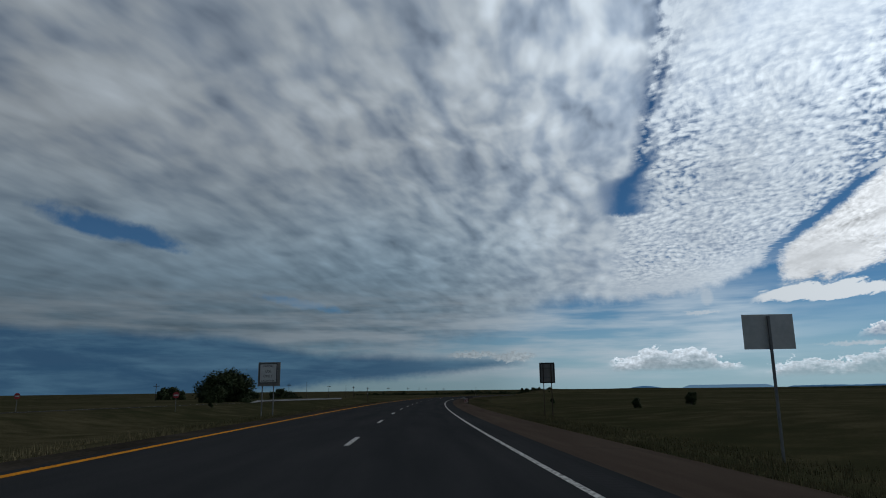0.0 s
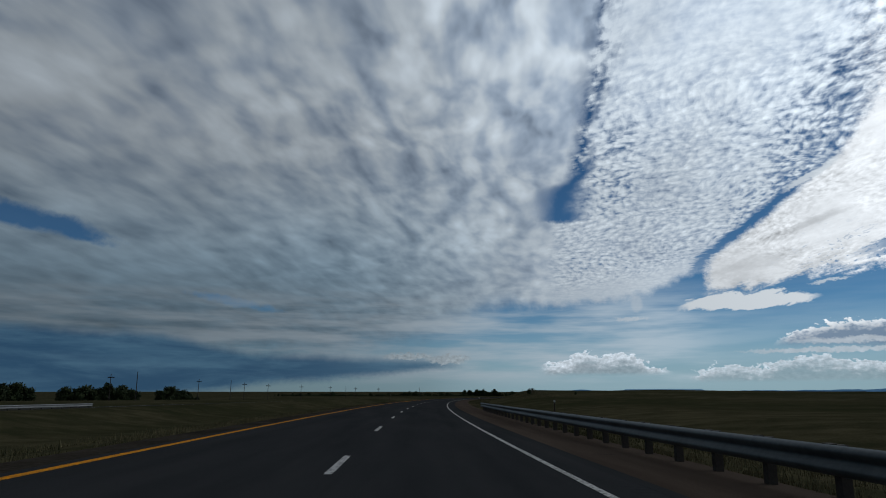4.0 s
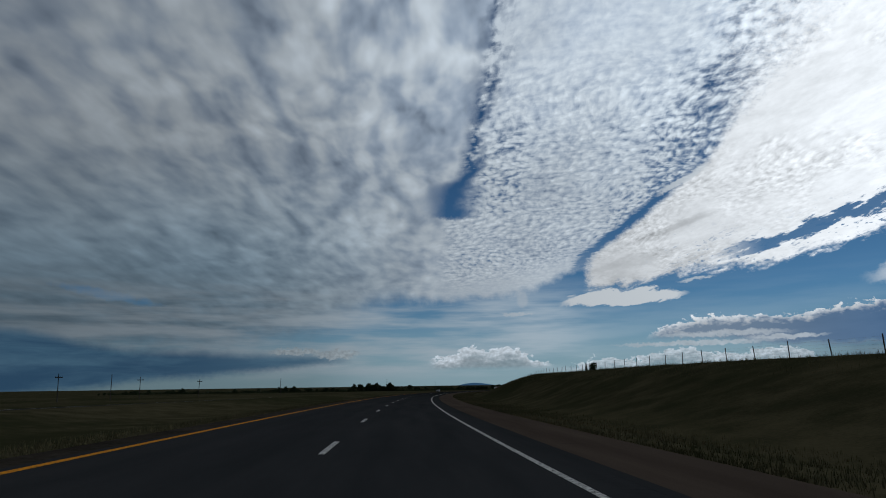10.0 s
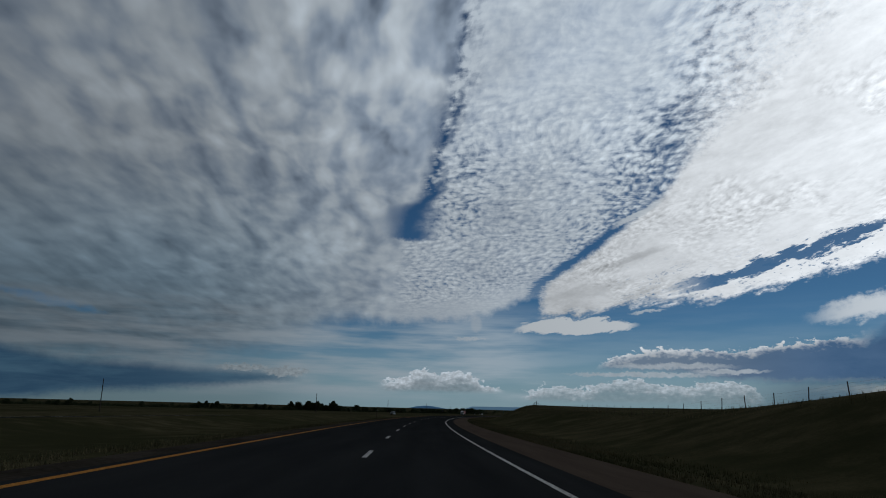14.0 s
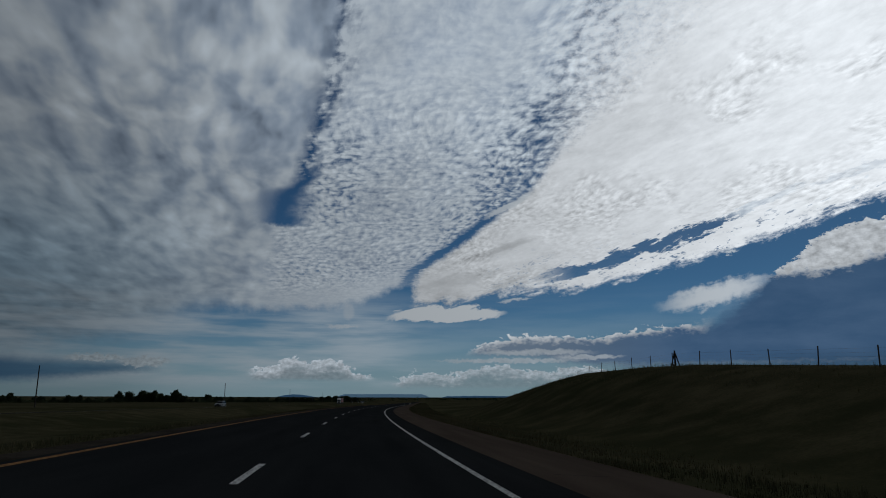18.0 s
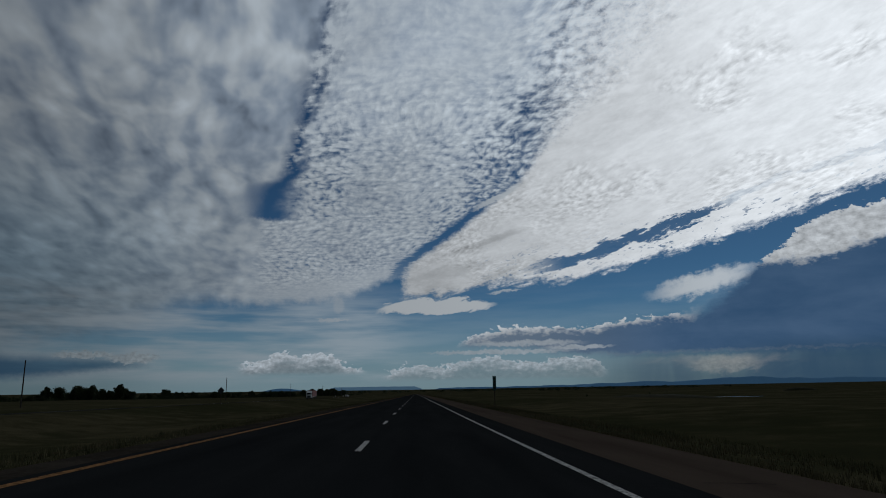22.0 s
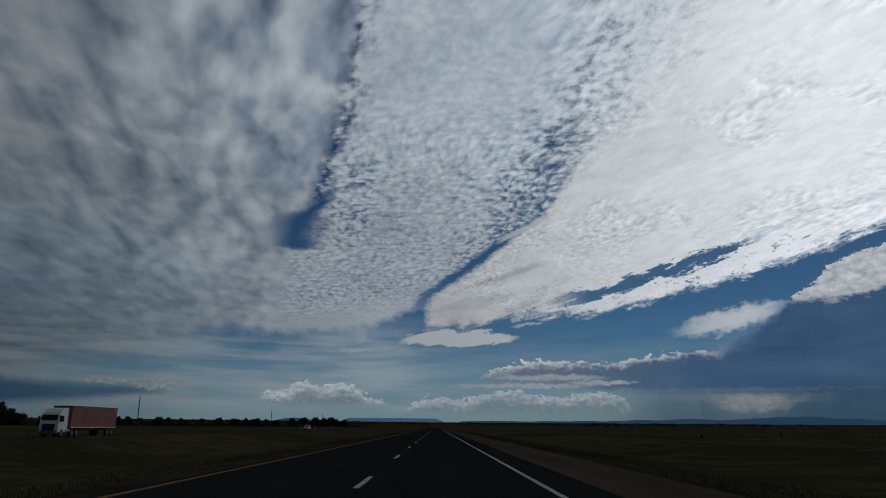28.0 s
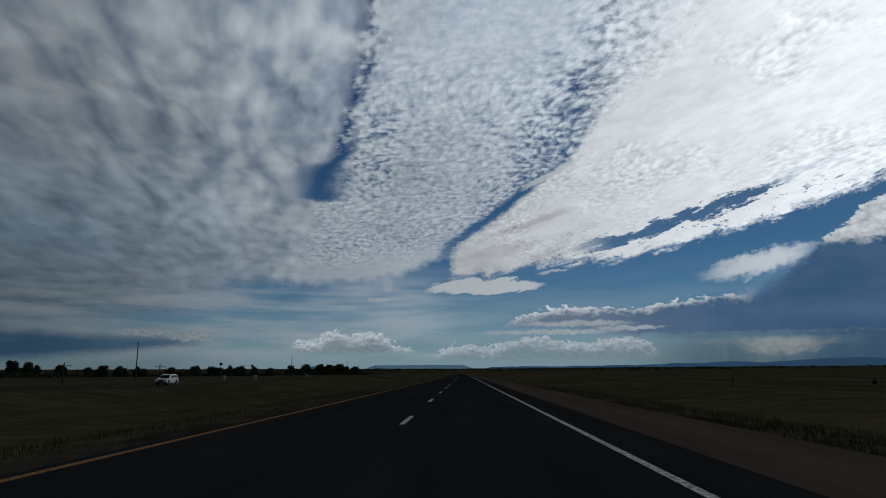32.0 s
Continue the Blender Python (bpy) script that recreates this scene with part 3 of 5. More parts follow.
def ground_z(s, x):
    b = bank(s)
    n = noise.noise((s * 0.013, x * 0.02, 3.3)) * 0.5 + noise.noise((s * 0.06, x * 0.08, 1.1)) * 0.12
    if x > RIGHT_EDGE:
        e = -b * RIGHT_EDGE - 0.06
        t = x - RIGHT_EDGE
        ditch = -0.45 * smooth01(t / 5.0)
        h = hill(s)
        far_fall = -4.5 * smooth01((t - 10) / 115) * (1 - smooth01((t - 300) / 320)) * smooth01((s - 900) / 210) * (1 - smooth01((s - 1400) / 500))
        climb = far_fall + h * smooth01((t - 3.0) / 15.0) + 0.35 * smooth01((t - 5) / 12)
        far = 0.0052 * max(0.0, t - 120) * smooth01((t - 120) / 600)
        fall = -h * 0.6 * smooth01((t - 60) / 250)
        return e + ditch + climb + fall + far + n * smooth01((t - 6) / 20)
    if x < LEFT_EDGE:
        e = b * -LEFT_EDGE * 0 - b * LEFT_EDGE - 0.06
        t = LEFT_EDGE - x
        dip = -1.1 * smooth01(t / 9.0) + 1.1 * smooth01((t - 20) / 13.0)
        level = e * (1 - smooth01(t / 15)) - 0.45 * smooth01(t / 15)
        flat = 1.0 if t < 28 or t > 58 else 0.0
        far = 0.0012 * max(0.0, t - 90) * smooth01((t - 90) / 600)
        crest = 0.22 * smooth01((t - 20) / 8) * (1 - smooth01((t - 33) / 2.5))
        bed = -0.35 * smooth01((t - 33.5) / 2.5) * (1 - smooth01((t - 48) / 3))
        far += crest + bed + valley(s, x)
        return level + dip + far + n * smooth01((t - 4) / 10) * (smooth01(abs(t - 42) / 12 - 0.7))
    return -b * x - 0.12


FAN = radians(-15.0)      # the outer ground runs square to this heading


def ground_xy(s, x):
    lim = 90.0
    p = at(s, max(-lim, min(lim, x)))
    if abs(x) > lim:
        d = x - math.copysign(lim, x)
        p = Vector((p.x + d * math.cos(FAN), p.y - d * math.sin(FAN), 0))
    return p


def plain(s, x):
    """World place of a far point on the plain, square to the road at s, on the ground."""
    p = at(s, x)
    if abs(x) <= 90:
        return Vector((p.x, p.y, ground_z(s, x)))
    best = None
    for k in range(int(s) - 500, int(s) + 500, 4):
        q = p - at(k, math.copysign(90.0, x))
        miss = abs(q.x * math.sin(FAN) + q.y * math.cos(FAN))
        if best is None or miss < best[0]:
            best = (miss, k, q)
    x2 = math.copysign(90.0, x) + best[2].x * math.cos(FAN) - best[2].y * math.sin(FAN)
    up = 0.008 * max(0.0, best[1] - 1800) * smooth01((best[1] - 1800) / 700)
    return Vector((p.x, p.y, ground_z(best[1], x2) + up))


def make_ground():
    xs = [-4200, -3000, -2100, -1500, -1000, -700, -480, -330, -230, -160, -120, -90, -78, -68, -60, -55, -52.6, -47, -41, -37, -33, -29, -25, -21.5, -18, -15, -12.5, -10.5, -9, -7.6, -6.4, -5.2, LEFT_EDGE,
          -4.4, 0, 6.7, RIGHT_EDGE, 7.6, 8.3, 9.2, 10.2, 11.4, 12.8, 14.4, 16, 17.8, 19.6, 21.5, 23.5, 26, 29, 33, 38, 45, 54, 66, 78, 90, 125, 180, 260, 380, 550, 800, 1150, 1600, 2300, 3200, 4300]
    ss = spaced(-420, -60, 12) + spaced(-55, 1300, 4) + spaced(1310, 1700, 12) + spaced(1740, 2600, 50) + spaced(2700, 4900, 200)
    verts, faces, uvs = [], [], []
    for s in ss:
        up = 0.008 * max(0.0, s - 1800) * smooth01((s - 1800) / 700)
        for x in xs:
            p = ground_xy(s, x)
            verts.append((p.x, p.y, ground_z(s, x) + up))
            uvs.append((s, x))
    w = len(xs)
    for r in range(len(ss) - 1):
        for c in range(w - 1):
            a = r * w + c
            faces.append((a + 1, a + w + 1, a + w, a))
    ob = link_mesh("ground", verts, faces, M_GRASS, uvs, smooth=True)
    tagged(ob, "dry green-brown prairie grassland rolling to the horizon", "ground", kind="structure")
    return ob


make_ground()

# ---- road ----
S_ROAD = spaced(-300, 1300, 4) + spaced(1310, 1800, 10)[0:] + spaced(1840, 2600, 40)
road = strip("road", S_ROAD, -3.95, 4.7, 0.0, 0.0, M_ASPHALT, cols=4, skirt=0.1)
tagged(road, "dark asphalt carriageway with two lanes", "road", kind="structure")
sh_r = strip("shoulder_right", S_ROAD, 4.7, RIGHT_EDGE, -0.012, -0.03, M_SHOULDER, cols=3, skirt=0.3)
tagged(sh_r, "brownish weathered asphalt shoulder beside the lane", "shoulder", kind="structure")
sh_l = strip("shoulder_left", S_ROAD, LEFT_EDGE, -3.95, -0.03, -0.012, M_VERGE, cols=1, skirt=0.3)
tagged(sh_l, "narrow weathered asphalt shoulder on the median side", "shoulder", kind="structure")
edge_r = strip("edge_line_white", S_ROAD, 3.595, 3.715, 0.004, 0.004, M_WHITE)
tagged(edge_r, "solid white edge line painted on asphalt", "road marking", kind="structure")
edge_l = strip("edge_line_yellow", S_ROAD, -3.73, -3.58, 0.004, 0.004, M_YELLOW)
tagged(edge_l, "solid yellow edge line painted on asphalt", "road marking", kind="structure")
for n_ in range(-4, 130):
    c_ = 17.04 + 12.19 * n_
    if c_ < 1500:
        d_ = strip("lane_dash", [c_ - 1.52, c_, c_ + 1.52], -0.06, 0.06, 0.004, 0.004, M_WHITE)
        tagged(d_, "white lane dash painted on asphalt", "road marking", group="lane dashes", kind="structure")

# ---- more materials ----
M_STEEL = material("galvanised_steel", two_tone((0.12, 0.125, 0.13), (0.22, 0.225, 0.23), 0.8, 12.0, 0.001), 0.6, 0.5)
M_RUST = material("rusted_steel_post", two_tone((0.05, 0.035, 0.028), (0.10, 0.07, 0.05), 2.0, 25.0, 0.001, own), 0.8, 0.3)
M_ALU = material("dull_sign_back", two_tone((0.42, 0.44, 0.44), (0.55, 0.56, 0.56), 1.5, 9.0, 0.001, own), 0.6, 0.2)
M_DARKBACK = material("dark_sign_back", two_tone((0.035, 0.04, 0.045), (0.06, 0.065, 0.07), 2.0, 15.0, 0.001, own), 0.6, 0.3)
M_SIGNBACK = material("mid_grey_sign_back", two_tone((0.16, 0.155, 0.15), (0.24, 0.23, 0.22), 1.5, 9.0, 0.001, own), 0.6, 0.2)
M_SIGNWHITE = material("white_sign_sheet", two_tone((0.50, 0.52, 0.52), (0.62, 0.63, 0.62), 1.5, 8.0, 0.0005, own), 0.45)
M_SIGNRED = material("red_sign_sheet", two_tone((0.30, 0.025, 0.03), (0.40, 0.04, 0.04), 1.5, 8.0, 0.0005, own), 0.45)
M_SIGNGREEN = material("green_sign_sheet", two_tone((0.01, 0.09, 0.07), (0.015, 0.12, 0.09), 1.5, 8.0, 0.0005, own), 0.45)
M_BLACK = material("black_sign_ink", two_tone((0.012, 0.012, 0.012), (0.025, 0.025, 0.025), 3.0, 20.0, 0.0005, own), 0.6)
M_STRIPE = material("pale_marker_sheet", two_tone((0.40, 0.34, 0.30), (0.52, 0.46, 0.41), 2.0, 14.0, 0.0005, own), 0.5)
M_REDSTRIPE = material("dark_red_marker_sheet", two_tone((0.10, 0.015, 0.015), (0.17, 0.03, 0.028), 2.0, 14.0, 0.0005, own), 0.5)
M_RAIL = material("weathered_rail_steel", two_tone((0.045, 0.058, 0.064), (0.10, 0.118, 0.125), 0.5, 7.0, 0.002), 0.55, 0.45)
M_TIMBER = material("weathered_timber", two_tone((0.022, 0.018, 0.015), (0.055, 0.045, 0.038), 1.2, 14.0, 0.004, own), 0.9)
M_BARK = material("bark", two_tone((0.035, 0.028, 0.022), (0.08, 0.065, 0.05), 1.5, 12.0, 0.02, own), 0.95)
M_LEAF = material("dark_leaves", two_tone((0.016, 0.026, 0.012), (0.040, 0.055, 0.022), 0.5, 5.0, 0.01, own), 0.85, 0.0, 0.15)
M_CRACK = material("crack_sealant", two_tone((0.006, 0.006, 0.007), (0.014, 0.014, 0.014), 1.0, 20.0, 0.002), 1.0, 0.0, 0.02)
M_CARWHITE = material("white_car_paint", two_tone((0.70, 0.72, 0.73), (0.78, 0.79, 0.79), 1.0, 9.0, 0.0, own), 0.25)
M_CARGREY = material("grey_car_paint", two_tone((0.16, 0.17, 0.175), (0.22, 0.23, 0.235), 1.0, 9.0, 0.0, own), 0.3)
M_GLASS = material("dark_tinted_glass", two_tone((0.010, 0.013, 0.015), (0.018, 0.021, 0.024), 1.0, 6.0, 0.0, own), 0.08)
M_TYRE = material("tyre_rubber", two_tone((0.012, 0.012, 0.012), (0.025, 0.025, 0.025), 3.0, 20.0, 0.002, own), 0.9)
M_RIM = material("alloy_rim", two_tone((0.12, 0.125, 0.13), (0.18, 0.185, 0.19), 3.0, 20.0, 0.0, own), 0.45, 0.7)
M_LAMPGLASS = material("lamp_lens", two_tone((0.55, 0.57, 0.58), (0.7, 0.7, 0.7), 3.0, 20.0, 0.0, own), 0.15)
M_TRAILER = material("faded_red_trailer", two_tone((0.17, 0.045, 0.035), (0.25, 0.075, 0.06), 0.6, 5.0, 0.001, own), 0.55)
M_PLASTICBLK = material("black_plastic", two_tone((0.015, 0.015, 0.016), (0.03, 0.03, 0.03), 2.0, 20.0, 0.001, own), 0.6)
M_WATER = material("pond_water", lambda: ((0.02, 0.03, 0.035), noise_of(where(), 3.0, 3.0, 0.5), 0.01), 0.06)
M_CONC = material("pale_concrete", two_tone((0.22, 0.22, 0.21), (0.34, 0.33, 0.31), 0.4, 6.0, 0.004), 0.9)
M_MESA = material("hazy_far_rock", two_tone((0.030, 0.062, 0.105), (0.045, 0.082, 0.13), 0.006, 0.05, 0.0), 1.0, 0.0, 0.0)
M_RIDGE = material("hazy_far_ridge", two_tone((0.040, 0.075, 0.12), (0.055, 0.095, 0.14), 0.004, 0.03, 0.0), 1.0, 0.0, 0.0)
for m_, c_ in ((M_MESA, (0.06, 0.115, 0.175)), (M_RIDGE, (0.022, 0.058, 0.11))):      # haze painted in by blue base colour and glow: air light of many kilometres
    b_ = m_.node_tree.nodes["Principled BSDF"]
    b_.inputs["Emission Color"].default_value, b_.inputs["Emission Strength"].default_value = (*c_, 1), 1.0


# ---- mesh pieces ----
def box_bm(sx, sy, sz, centre=(0, 0, 0), bevel=0.0, bm=None):
    bm = bm or bmesh.new()
    made = bmesh.ops.create_cube(bm, size=1.0, matrix=Matrix.Translation(centre) @ Matrix.Diagonal((sx, sy, sz, 1)))
    if bevel:
        edges = list({e for v in made["verts"] for e in v.link_edges})
        bmesh.ops.bevel(bm, geom=edges, offset=bevel, segments=2, affect="EDGES", profile=0.6)
    return bm


def tube_bm(r0, r1, length, centre=(0, 0, 0), turn=None, seg=8, bm=None):
    """A tapered round bar from centre up along z (or along turn)."""
    bm = bm or bmesh.new()
    m = Matrix.Translation(centre) @ (turn or Matrix.Identity(4)) @ Matrix.Translation((0, 0, length / 2))
    bmesh.ops.create_cone(bm, cap_ends=True, segments=seg, radius1=r0, radius2=r1, depth=length, matrix=m)
    return bm


def part(name, bm, mat, parent=None, label="", smooth=False):
    me = bpy.data.meshes.new(name)
    bm.to_mesh(me)
    bm.free()
    me.materials.append(mat)
    if smooth:
        me.polygons.foreach_set("use_smooth", [True] * len(me.polygons))
    ob = new(name, me)
    if parent is not None:
        ob.parent = parent
    return tagged(ob, label) if label else ob


def thing(name, label, category, group=""):
    return tagged(new(name), label, category, group)


def along_road(s, x, dz=0.0, turn=0.0):
    """A pose on the ground with +y along the road."""
    p = plain(s, x)
    return Matrix.Translation((p.x, p.y, p.z + dz)) @ pose(0, 0, 0, 0, 0, -math.degrees(heading(s)) + turn)


def stand(ob, s, x, dz=0.0, turn=0.0):
    ob.matrix_world = along_road(s, x, dz, turn)
    return ob


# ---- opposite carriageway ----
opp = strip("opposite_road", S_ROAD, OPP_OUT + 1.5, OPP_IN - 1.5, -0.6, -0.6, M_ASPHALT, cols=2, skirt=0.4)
tagged(opp, "asphalt carriageway of the oncoming traffic beyond the median", "road", kind="structure")
for x_, mat_, nm_ in ((OPP_IN - 2.6, M_YELLOW, "far_edge_line_yellow"), (OPP_OUT + 2.6, M_WHITE, "far_edge_line_white")):
    tagged(strip(nm_, S_ROAD, x_ - 0.08, x_ + 0.08, -0.594, -0.594, mat_), "edge line on the oncoming carriageway", "road marking", kind="structure")

# ---- sealed cracks on the shoulder ----
rng = random.Random(4)


def crack(s, x0, x1):
    n = 7
    verts, faces = [], []
    for i in range(n):
        x = x0 + (x1 - x0) * i / (n - 1)
        sj = s + rng.uniform(-0.06, 0.06)
        w = rng.uniform(0.012, 0.03)
        z = -0.012 - 0.018 * max(0.0, (x - 4.7) / 2.4) + 0.005 if x > 4.7 else 0.005
        for d in (-w, w):
            verts.append(at(sj + d, x, z - bank(s) * x))
    for i in range(n - 1):
        a = 2 * i
        faces.append((a, a + 2, a + 3, a + 1))
    ob = link_mesh("sealed_crack", verts, faces, M_CRACK)
    return tagged(ob, "dark sealed crack across the shoulder", "road crack", group="shoulder cracks", kind="structure")


s_ = 2.0
while s_ < 1260:
    a_ = rng.uniform(4.75, 5.4)
    crack(s_, a_, rng.uniform(a_ + 0.6, 7.0))
    s_ += rng.uniform(5, 17)

# ---- guard rails ----


def guard_rail(s0, s1, x, face, label, sink=0.0):
    """W-beam rail on posts; face: -1 if traffic passes on its left; sink: how far its first 8 m run down."""
    rail = thing("guard_rail", label, "guard rail")
    prof = [(0.0, 0.73), (0.035, 0.715), (0.08, 0.675), (0.08, 0.635), (0.02, 0.575), (0.0, 0.545), (0.02, 0.515), (0.08, 0.455), (0.08, 0.415), (0.035, 0.37), (0.0, 0.345)]
    ss = spaced(s0, s1, 2.0)
    base = lambda s: ((-bank(s) * x - 0.03) if abs(x) < 12 else ground_z(s, x)) - sink * (1 - smooth01((s - s0) / 8.0))
    # beams of about 7.6 m
    k = 0
    while k < len(ss) - 1:
        cut_ = ss[k:k + 5]
        verts, faces = [], []
        for thick in (0.0, 0.004):
            for s in cut_:
                for d, z in prof:
                    verts.append(at(s, x + face * (d - thick), z + base(s)))
        w, half = len(prof), len(prof) * len(cut_)
        for r in range(len(cut_) - 1):
            for c in range(w - 1):
                a = r * w + c
                faces.append((a, a + 1, a + w + 1, a + w))
                faces.append((half + a, half + a + w, half + a + w + 1, half + a + 1))
        link_mesh("beam", verts, faces, M_RAIL if abs(x) < 12 else M_STEEL, smooth=True, parent=rail)
        k += 4
    for s in spaced(s0 + 0.5, s1 - 0.5, 1.9):
        p = part("post", box_bm(0.15, 0.15, 1.0, (0, 0, 0.22), 0.006), M_TIMBER, rail)
        p.matrix_world = Matrix.Translation(at(s, x - face * 0.2, base(s))) @ pose(0, 0, 0, 0, 0, -math.degrees(heading(s)))
        b = part("block", box_bm(0.12, 0.15, 0.33, (0, 0, 0.575), 0.004), M_TIMBER, rail)
        b.matrix_world = Matrix.Translation(at(s, x - face * 0.065, base(s))) @ pose(0, 0, 0, 0, 0, -math.degrees(heading(s)))
    return rail


def striped_plate(parent, w, h, m):
    """A reflective end plate with slanted stripes."""
    pl = part("end_plate", box_bm(w, 0.02, h, (0, 0, 0), 0.003), M_STRIPE, parent, "pale and dark red striped end plate")
    pl.matrix_world = m
    for i in range(3):
        bm = bmesh.new()
        zz = -h / 2 + h * (i + 0.15) / 3
        vs = [bm.verts.new((xx, -0.0135, min(h / 2, max(-h / 2, z)))) for xx, z in ((-w / 2, zz - 0.08), (w / 2, zz + 0.16), (w / 2, zz + 0.3), (-w / 2, zz + 0.06))]
        bm.faces.new(vs)
        part("stripe", bm, M_REDSTRIPE, pl)
    return pl


rail_r = guard_rail(96, 216, 6.62, -1, "galvanised steel guard rail on timber posts along the shoulder")
striped_plate(rail_r, 0.5, 0.55, Matrix.Translation(at(95.6, 6.55, 0.43 - bank(95) * 6.6)) @ pose(0, 0, 0, 0, 0, -math.degrees(heading(95))))
nose_ = part("end_terminal", box_bm(0.36, 0.9, 0.4, (0, 0, 0), 0.05), M_RAIL, rail_r)
nose_.matrix_world = Matrix.Translation(at(96.2, 6.5, 0.55 - bank(96) * 6.6)) @ pose(0, 0, 0, 0, 0, -math.degrees(heading(96)))
guard_rail(146, 236, OPP_IN + 1.6, 1, "weathered steel guard rail beside the oncoming carriageway", sink=0.55)

# ---- signs ----


def sign(name, label, w, h, z0, posts, mat_face, mat_back, frame_w=0.0, group="", braces=True):
    """A plate on posts; its face looks along -y."""
    ob = thing(name, label, "road sign", group)
    pl = part("plate", box_bm(w, 0.012, h, (0, -0.04, z0 + h / 2), 0.004), mat_face, ob)
    part("plate_back", box_bm(w * 0.985, 0.006, h * 0.985, (0, -0.030, z0 + h / 2), 0.002), mat_back, ob)
    for z in (z0 + h * 0.25, z0 + h * 0.75) if braces else ():
        part("back_brace", box_bm(w * 0.9, 0.03, 0.05, (0, -0.010, z), 0.004), M_STEEL, ob)
    for x in posts:
        part("post", box_bm(0.06, 0.06, z0 + h * 0.95 + 0.6, (x, 0.036, (z0 + h * 0.95 - 0.6) / 2), 0.006), M_STEEL if mat_back is M_ALU else M_RUST, ob)
    if frame_w:
        for sx, sz, cx, cz in ((w, frame_w, 0, z0 + frame_w / 2), (w, frame_w, 0, z0 + h - frame_w / 2), (frame_w, h - 2 * frame_w, -w / 2 + frame_w / 2, z0 + h / 2), (frame_w, h - 2 * frame_w, w / 2 - frame_w / 2, z0 + h / 2)):
            part("border", box_bm(sx, 0.006, sz, (cx, -0.050, cz), 0.001), M_BLACK, ob)
    return ob


def bars(ob, rows, y, z0):
    """Plain bars in place of lettering."""
    for x, z, w, h in rows:
        part("bar", box_bm(w, 0.004, h, (x, y, z0 + z), 0.0), M_BLACK, ob)


# back of a sign for the other direction, one post, light grey
sg = sign("sign_back", "plain grey back of a wide road sign on one steel post", 1.24, 0.86, 2.35, (0.0,), M_SIGNWHITE, M_ALU, braces=False)
stand(sg, 16.6, 10.25, 0.35, 180 - 6)
# dark framed sign on two posts
sg = sign("framed_sign", "grey back of a dark framed road sign on two posts", 0.95, 1.3, 2.1, (-0.27, 0.27), M_DARKBACK, M_SIGNBACK)
for sx, sz, cx, cz in ((1.05, 0.1, 0, 2.1), (1.05, 0.1, 0, 3.4), (0.1, 1.2, -0.475, 2.75), (0.1, 1.2, 0.475, 2.75)):
    part("frame_bar", box_bm(sx, 0.06, sz, (cx, -0.04, cz), 0.01), M_BLACK, sg)
stand(sg, 47.6, 10.3, 0.32, 172)
# white notice sign facing us in the median
sg = sign("notice_sign", "white notice sign with black lettering on two posts", 1.2, 1.28, 2.2, (-0.38, 0.38), M_SIGNWHITE, M_ALU, 0.05)
part("backing_board", box_bm(1.5, 0.02, 1.56, (0.06, -0.012, 2.78), 0.006), M_SIGNBACK, sg, "wide grey board behind the notice")
for word_, zz_, size_ in (("OFFICIAL", 1.09, 0.17), ("USE", 0.76, 0.24), ("ONLY", 0.45, 0.24), ("CROSSOVER", 0.15, 0.16)):
    cu = bpy.data.curves.new("lettering", "FONT")
    cu.body, cu.size, cu.align_x, cu.align_y, cu.extrude = word_, size_, "CENTER", "CENTER", 0.002
    tmp = new("lettering", cu)
    me_ = bpy.data.meshes.new_from_object(tmp)
    bpy.data.objects.remove(tmp)
    me_.materials.clear()
    me_.materials.append(M_BLACK)
    tx = new("lettering", me_)
    tx.parent, tx.matrix_basis = sg, Matrix.Translation((0, -0.050, 2.2 + zz_)) @ pose(0, 0, 0, 90)
stand(sg, 46.0, -8.5, 0.1, -6)


def no_entry(s, x):
    ob = thing("no_entry_sign", "round red no entry sign with white bar on steel post", "road sign", "no entry signs")
    bm = tube_bm(0.42, 0.42, 0.012, (0, -0.03, 2.1), pose(0, 0, 0, 90), seg=28)
    part("disc", bm, M_SIGNRED, ob, "red disc")
    part("bar", box_bm(0.62, 0.004, 0.15, (0, -0.046, 2.1), 0.001), M_SIGNWHITE, ob, "white bar")
    part("post", box_bm(0.06, 0.06, 3.0, (0, 0.004, 0.95), 0.006), M_STEEL, ob)
    stand(ob, s, x, 0.0, 0)


no_entry(92, -32.0)
no_entry(93, -53.8)
# warning diamond seen from behind
dm = thing("warning_sign_back", "dark back of a diamond warning sign on a post", "road sign")
bm = bmesh.new()
bmesh.ops.create_cube(bm, size=1.0, matrix=Matrix.Translation((0, 0, 2.55)) @ pose(0, 0, 0, 0, 45, 0) @ Matrix.Diagonal((0.95, 0.012, 0.95, 1)))
part("plate", bm, M_DARKBACK, dm)
part("post", box_bm(0.07, 0.07, 3.6, (0, 0.045, 1.3), 0.006), M_RUST, dm)
part("back_brace", box_bm(0.7, 0.03, 0.05, (0, 0.022, 2.55), 0.004), M_STEEL, dm)
stand(dm, 975, -35.5, 0.0, 0)
# tall narrow mile marker
mm = sign("mile_marker", "tall narrow green mile marker on a thin post", 0.31, 1.24, 1.62, (0.0,), M_SIGNGREEN, M_DARKBACK)
bars(mm, [(0, 1.0, 0.2, 0.1), (0, 0.74, 0.18, 0.2), (0, 0.46, 0.18, 0.2), (0, 0.2, 0.18, 0.2)], -0.048, 1.62)
stand(mm, 905.2, 8.35, 0.0, 0)


